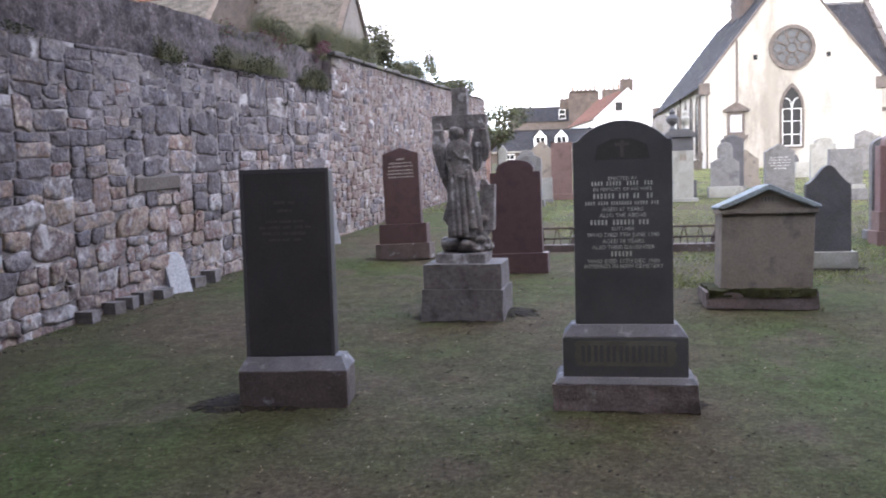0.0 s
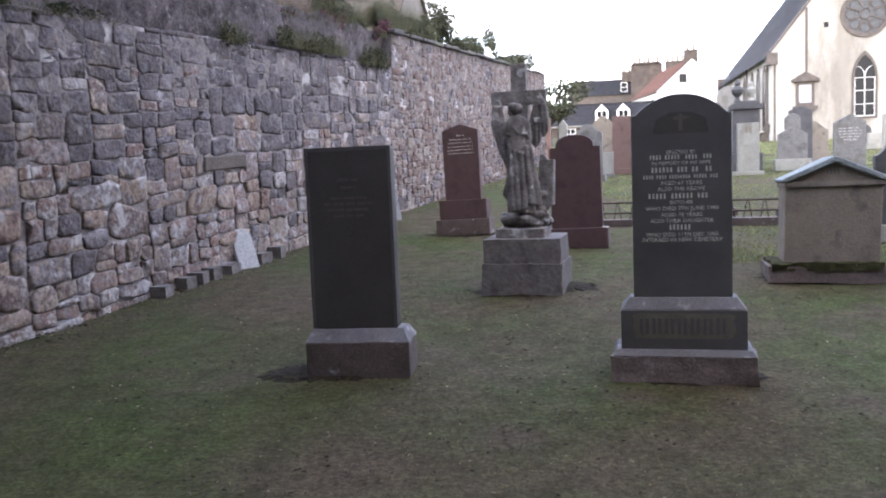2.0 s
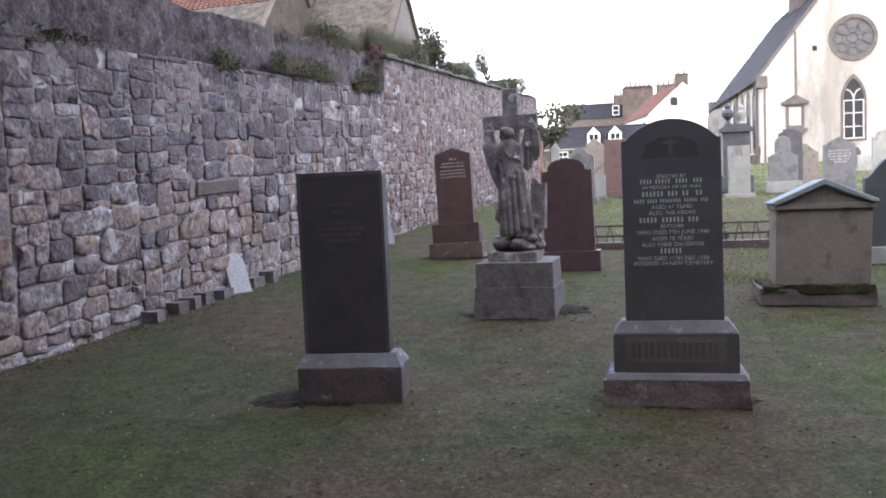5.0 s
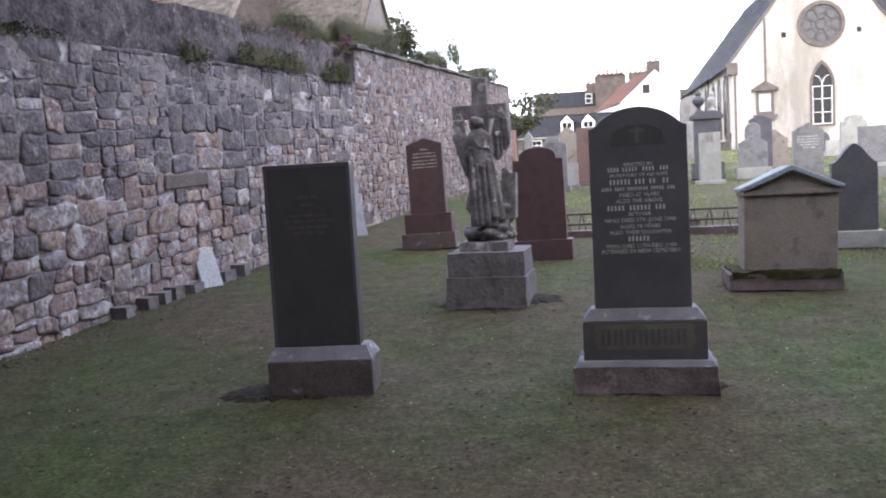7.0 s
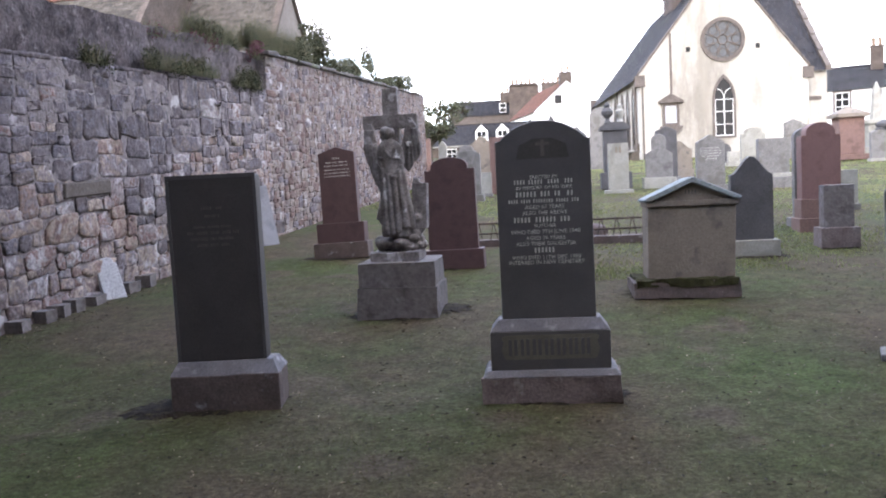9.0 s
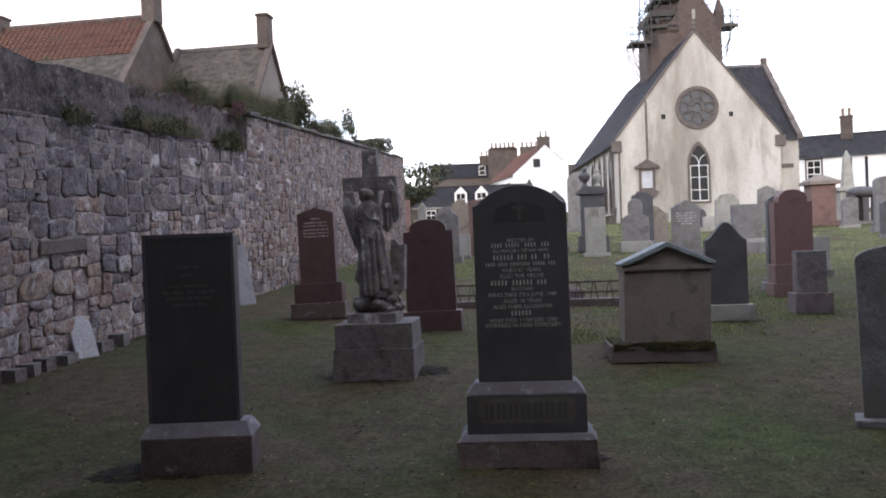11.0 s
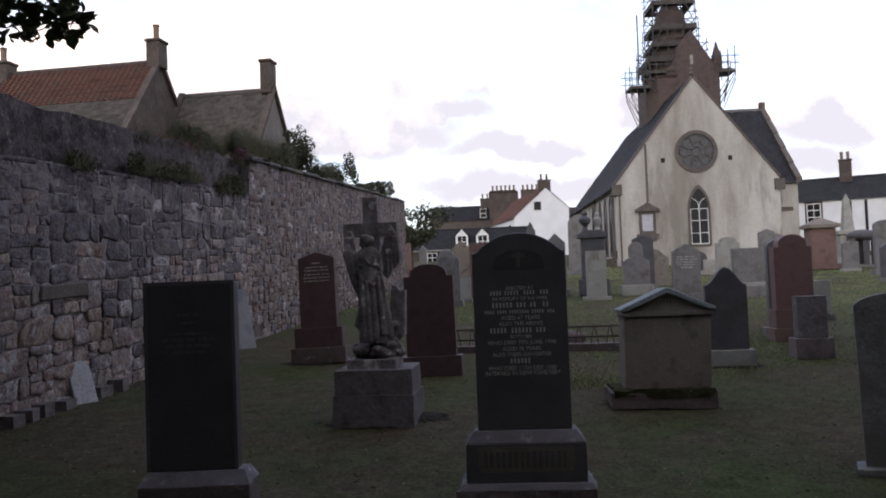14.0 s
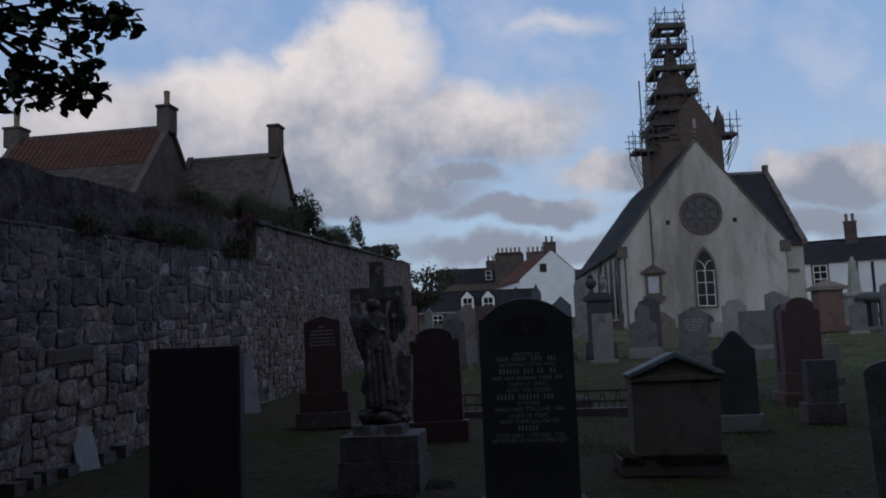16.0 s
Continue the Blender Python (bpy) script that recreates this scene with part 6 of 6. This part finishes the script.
    for x0, x1, z0, z1 in ((1.27, 1.42, 1.95, 3.3), (2.08, 2.23, 1.95, 3.3), (1.42, 2.08, 1.95, 2.13), (1.42, 2.08, 3.15, 3.3)):
        box(bm, x0, x1, -0.14, 0.02, z0, z1)
    mon = part("wall_tablet", bm, DRESSED, root, "pedimented stone memorial tablet on the wall")
    bm = bmesh.new()
    prism(bm, [(1.03, 3.3), (2.47, 3.3), (2.47, 3.42), (1.75, 3.85), (1.03, 3.42)], -0.26, 0.02)
    part("pediment", bm, DRESSED, mon)
    bm = bmesh.new()
    prism(bm, [(1.4, 1.55), (2.1, 1.55), (2.4, 1.8), (2.4, 1.95), (1.1, 1.95), (1.1, 1.8)], -0.2, 0.02)
    part("sill", bm, DRESSED, mon)
    bm = bmesh.new()
    box(bm, 1.42, 2.08, -0.07, 0.02, 2.13, 3.15)
    part("panel", bm, MARBLE, mon)
    # vents, drain pipes, strings
    for x in (2.85, 6.85):
        bm = bmesh.new()
        box(bm, x - 0.12, x + 0.12, -0.02, 0.02, 6.2, 6.48)
        part("vent", bm, GLASS, root)
    bm = bmesh.new()
    tube(bm, (0.14, -0.08, 0), (0.14, -0.08, H - 0.7), 0.05, 0.05, 8)
    part("drain_pipe", bm, DRESSED, root)
    bm = bmesh.new()
    box(bm, 1.76, 1.90, -0.015, 0.02, 3.86, 7.35)
    part("flue", bm, DRESSED, root)
    # side lancets along the nave
    for yy in (2.2, 4.3, 6.4, 9.5):
        bm = bmesh.new()
        o = arch_outline(0.95, 0.9, 3.3, 4.3)
        prism(bm, o, -0.03, 0.03)
        bmesh.ops.rotate(bm, verts=bm.verts[:], matrix=Matrix.Rotation(radians(-90), 3, "Z"))
        bmesh.ops.translate(bm, verts=bm.verts[:], vec=(0, yy, 0))
        part("side_window", bm, GLASS, root)
        bm = bmesh.new()
        pointed_ring(bm, arch_outline(1.3, 0.75, 3.3, 4.55), o, -0.06, 0.03)
        bmesh.ops.rotate(bm, verts=bm.verts[:], matrix=Matrix.Rotation(radians(-90), 3, "Z"))
        bmesh.ops.translate(bm, verts=bm.verts[:], vec=(0, yy, 0))
        part("side_window_surround", bm, DRESSED, root)
    for yy in (1.0, 8.2):
        bm = bmesh.new()
        tube(bm, (-0.08, yy, 0), (-0.08, yy, H - 0.1), 0.055, 0.055, 8)
        part("drain_pipe", bm, DRESSED, root)
    bm = bmesh.new()
    box(bm, -0.28, 0.2, LEN - 0.6, LEN + 0.15, H - 0.7, H + 0.4)
    part("end_skew", bm, DRESSED, root)
    # transept
    bm = bmesh.new()
    prof = [(1.8, -0.8), (12.8, -0.8), (12.8, 5.1), (7.3, 10.4), (1.8, 5.1)]
    a = [bm.verts.new((W - 1.0, y, z)) for y, z in prof]
    b = [bm.verts.new((11.45, y, z)) for y, z in prof]
    bm.faces.new(a[::-1])
    bm.faces.new(b)
    for i in range(5):
        j = (i + 1) % 5
        bm.faces.new((a[i], a[j], b[j], b[i]))
    bmesh.ops.recalc_face_normals(bm, faces=bm.faces[:])
    part("transept_wall", bm, CHURCHWALL, root)
    bm = bmesh.new()
    slated(bm, 4.9, 11.5, 1.5, 4.85, 7.3, 10.5, 0.34, 0.45, 19)
    part("transept_roof", bm, SLATE, root, "dark slate transept roof")
    bm = bmesh.new()
    box(bm, 4.9, 11.5, 7.2, 7.4, 10.44, 10.6)
    part("ridge", bm, GREYSTONE, root)
    n = 5
    for i in range(n):
        bm = bmesh.new()
        u0, u1 = i / n, (i + 1) / n
        y0, y1 = 1.4 + 5.9 * u0, 1.4 + 5.9 * u1
        z0, z1 = 4.85 + 5.65 * u0, 4.85 + 5.65 * u1
        q = [bm.verts.new((x, y, z)) for x in (11.25, 11.6) for y, z in ((y0, z0), (y1, z1), (y1, z1 + 0.2), (y0, z0 + 0.3))]
        for f in ((0, 1, 2, 3), (7, 6, 5, 4), (0, 4, 5, 1), (1, 5, 6, 2), (2, 6, 7, 3), (3, 7, 4, 0)):
            bm.faces.new([q[c] for c in f])
        bmesh.ops.recalc_face_normals(bm, faces=bm.faces[:])
        part("transept_skew", bm, DRESSED, root)
    bm = bmesh.new()
    box(bm, 11.28, 11.6, 7.1, 7.5, 10.45, 11.0)
    part("transept_finial", bm, DRESSED, root)
    bm = bmesh.new()
    box(bm, 10.4, 11.1, 1.74, 1.82, 3.15, 3.38)
    part("string_course", bm, DRESSED, root)
    # tower and broach spire
    TX, TY = 6.3, 9.6
    bm = bmesh.new()
    box(bm, TX - 2.2, TX + 2.2, TY - 1.6, TY + 2.8, 0, 13.2)
    tower = part("tower", bm, TOWERSTONE, root, "brown sandstone tower")
    bm = bmesh.new()
    prism(bm, [(TX - 1.3, 10.5), (TX + 2.3, 10.5), (TX + 2.3, 13.2), (TX + 1.9, 13.9), (TX + 0.45, 16.2), (TX - 0.3, 15.3), (TX - 0.8, 14.0), (TX - 1.3, 13.5)], TY - 2.6, TY + 1)
    part("tower_gable", bm, TOWERSTONE, tower)
    bm = bmesh.new()
    box(bm, TX + 0.35, TX + 0.55, TY - 2.63, TY - 2.5, 13.8, 14.45)
    part("slit_window", bm, PALESTONE, tower)
    bm = bmesh.new()
    box(bm, TX + 0.3, TX + 0.5, TY - 2.63, TY - 2.5, 12.2, 12.35)
    part("string_stone", bm, PALESTONE, tower)
    bm = bmesh.new()
    lathe(bm, [(2.2, 13.0), (1.6, 14.4), (1.3, 16.0), (1.12, 17.6), (1.0, 18.2), (0.66, 18.4), (0.5, 19.4), (0.28, 20.4), (0.03, 21.6)], 8, TX - 0.25, TY)
    part("spire", bm, TOWERSTONE, tower, "octagonal stone spire")
    bm = bmesh.new()
    for x in (TX + 2.35,):
        box(bm, x - 0.3, x + 0.3, TY - 2.2, TY - 1.6, 13.2, 14.3)
        frustum(bm, (x - 0.3, x + 0.3, TY - 2.2, TY - 1.6), (x - 0.02, x + 0.02, TY - 1.92, TY - 1.88), 14.3, 15.5)
    part("pinnacle", bm, TOWERSTONE, tower)
    bm = bmesh.new()
    lathe(bm, [(1.25, 3.0), (1.25, 12.9), (1.4, 13.1)], 12, TX - 1.3, TY - 1.5)
    part("stair_turret", bm, TOWERSTONE, tower)
    return TX, TY


TX, TY = church()


def scaffold():
    root = thing("scaffolding", pose(15.6, 49.57, 2.25, 0, 0, -7.4), "steel tube scaffolding with boarded lifts round the spire", "scaffolding")
    rng = random.Random(12)
    cx = TX - 0.3
    lifts = ((14.35, 2.0, 2.0, 0.0), (15.5, 1.6, 1.6, 0.0), (16.75, 1.5, 1.5, 0.0), (18.5, 1.42, 1.42, 0.0), (20.2, 1.05, 1.05, 0.0), (21.75, 1.0, 1.0, 0.0))
    levels = []
    for z, rx, ry, shift in lifts:
        c = cx + 0.2 * shift
        levels.append((z, c, rx, ry))
        deep = min(0.55, rx)
        for x0, x1, y0, y1 in ((c - rx, c + rx, TY - ry, TY - ry + deep), (c - rx, c + rx, TY + ry - deep, TY + ry), (c - rx, c - rx + deep, TY - ry + deep, TY + ry - deep), (c + rx - deep, c + rx, TY - ry + deep, TY + ry - deep)):
            bm = bmesh.new()
            box(bm, x0, x1, y0, y1, z - 0.1, z)
            part("platform", bm, BOARDS, root, "boarded lift")
        for x0, x1, y0, y1 in ((c - rx, c + rx, TY - ry - 0.04, TY - ry - 0.003), (c - rx, c + rx, TY + ry + 0.003, TY + ry + 0.04), (c - rx - 0.04, c - rx - 0.003, TY - ry, TY + ry), (c + rx + 0.003, c + rx + 0.04, TY - ry, TY + ry)):
            bm = bmesh.new()
            box(bm, x0, x1, y0, y1, z - 0.1, z + 0.24)
            part("toe_board", bm, BOARDS, root)
        for sy in (-1, 1):
            for zz in (0.55, 1.05):
                for axis in (0, 1):
                    bm = bmesh.new()
                    e = 0.18
                    if axis == 0:
                        tube(bm, (c - rx - e, TY + sy * ry, z + zz), (c + rx + e, TY + sy * ry, z + zz + rng.uniform(-0.04, 0.04)), 0.032, 0.032, 5)
                    else:
                        tube(bm, (c + sy * rx, TY - ry - e, z + zz + 0.05), (c + sy * rx, TY + ry + e, z + zz + 0.05), 0.032, 0.032, 5)
                    part("guard_rail", bm, STEEL, root)
    tops = [l[0] for l in levels[1:]] + [22.7]
    for (z, c, rx, ry), zt in zip(levels, tops):
        for sx in (-1, -0.33, 0.33, 1):
            for sy in (-1, 1):
                bm = bmesh.new()
                x, y = c + sx * rx, TY + sy * ry
                tube(bm, (x, y, z - 0.7), (x + rng.uniform(-0.03, 0.03), y, min(zt + 0.4, z + 2.0) + rng.uniform(-0.2, 0.4)), 0.032, 0.032, 5)
                part("standard", bm, STEEL, root)
        for sx in (-1, 1):
            bm = bmesh.new()
            tube(bm, (c + sx * rx, TY - ry, z), (c + sx * rx * 0.4, TY - ry, zt + 0.4), 0.032, 0.032, 5)
            part("brace", bm, STEEL, root)
            bm = bmesh.new()
            tube(bm, (c + sx * rx, TY - ry, z + 0.1), (c + sx * rx, TY + ry, z + 1.5), 0.032, 0.032, 5)
            part("brace", bm, STEEL, root)
    # cantilevered wings of the lowest lift
    for x0, x1, z0 in ((TX - 2.65, TX - 0.6, 13.4), (TX - 3.8, TX - 2.4, 12.4), (TX + 2.0, TX + 3.4, 13.3)):
        bm = bmesh.new()
        box(bm, x0, x1, TY - 2.6, TY - 1.0, z0 - 0.1, z0 + 0.08)
        part("platform", bm, BOARDS, root, "boarded lift")
        for y in (TY - 2.6, TY - 1.0):
            out = x0 if x0 < TX else x1
            inn = x1 - 0.6 if x0 < TX else x0 + 0.5
            for k in range(3):
                bm = bmesh.new()
                tube(bm, (out, y, z0 - 0.1 - 0.25 * k), (inn, y, z0 - 1.6 - 0.5 * k), 0.032, 0.032, 5)
                part("brace", bm, STEEL, root)
            for zz in (0.5, 1.0):
                bm = bmesh.new()
                tube(bm, (x0 - 0.3, y, z0 + zz), (x1 + 0.3, y, z0 + zz), 0.032, 0.032, 5)
                part("guard_rail", bm, STEEL, root)
            for k in range(4):
                u = x0 + (x1 - x0) * k / 3
                bm = bmesh.new()
                tube(bm, (u, y, z0 - 0.4), (u, y, z0 + 1.2 + rng.uniform(0, 0.5)), 0.032, 0.032, 5)
                part("standard", bm, STEEL, root)
    bm = bmesh.new()
    tube(bm, (TX - 3.1, TY - 2.4, 13.0), (TX - 3.1, TY - 2.4, 17.4), 0.05, 0.05, 6)
    part("pole", bm, STEEL, root)
    for x in (TX - 2.7, TX + 2.4):
        bm = bmesh.new()
        tube(bm, (x, TY - 3.0, 11.0), (x + (0.5 if x > TX else -0.5), TY - 3.2, 13.6), 0.045, 0.045, 5)
        part("brace", bm, STEEL, root)


scaffold()


# ---- far trees ----
def far_tree(x, y, height, spread, seed, label, count=2600, size=0.3):
    rng = random.Random(seed)
    root = thing("tree", spot(x, y), label, "tree")
    bm = bmesh.new()
    tips = []
    branch(bm, Vector((0, 0, -0.2)), Vector((0.03, 0, 1)), 0.2, height * 0.36, 0, rng, tips)
    top = tips[-1]
    for k in range(6):
        a = k * 1.05 + rng.uniform(-0.3, 0.3)
        branch(bm, top, Vector((math.cos(a), math.sin(a), rng.uniform(0.4, 1.1))).normalized(), 0.1, height * 0.2, 2, rng, tips)
    part("trunk", bm, BARK, root)
    cs = [((t.x, t.y, min(t.z, height)), (spread * 0.2, spread * 0.2, spread * 0.14)) for t in tips[1:]]
    leaf_cloud("crown", cs, count, size, LEAFBUSH, root, seed=seed + 1)


far_tree(4.6, 62.0, 6.6, 3.0, 71, "open leafy tree beyond the end of the wall", 1800, 0.22)
far_tree(3.8, 60.5, 4.3, 3.2, 72, "dark dense bush beyond the end of the wall", 3000, 0.2)

# ---- facing stones of the boundary wall ----
build_stones()
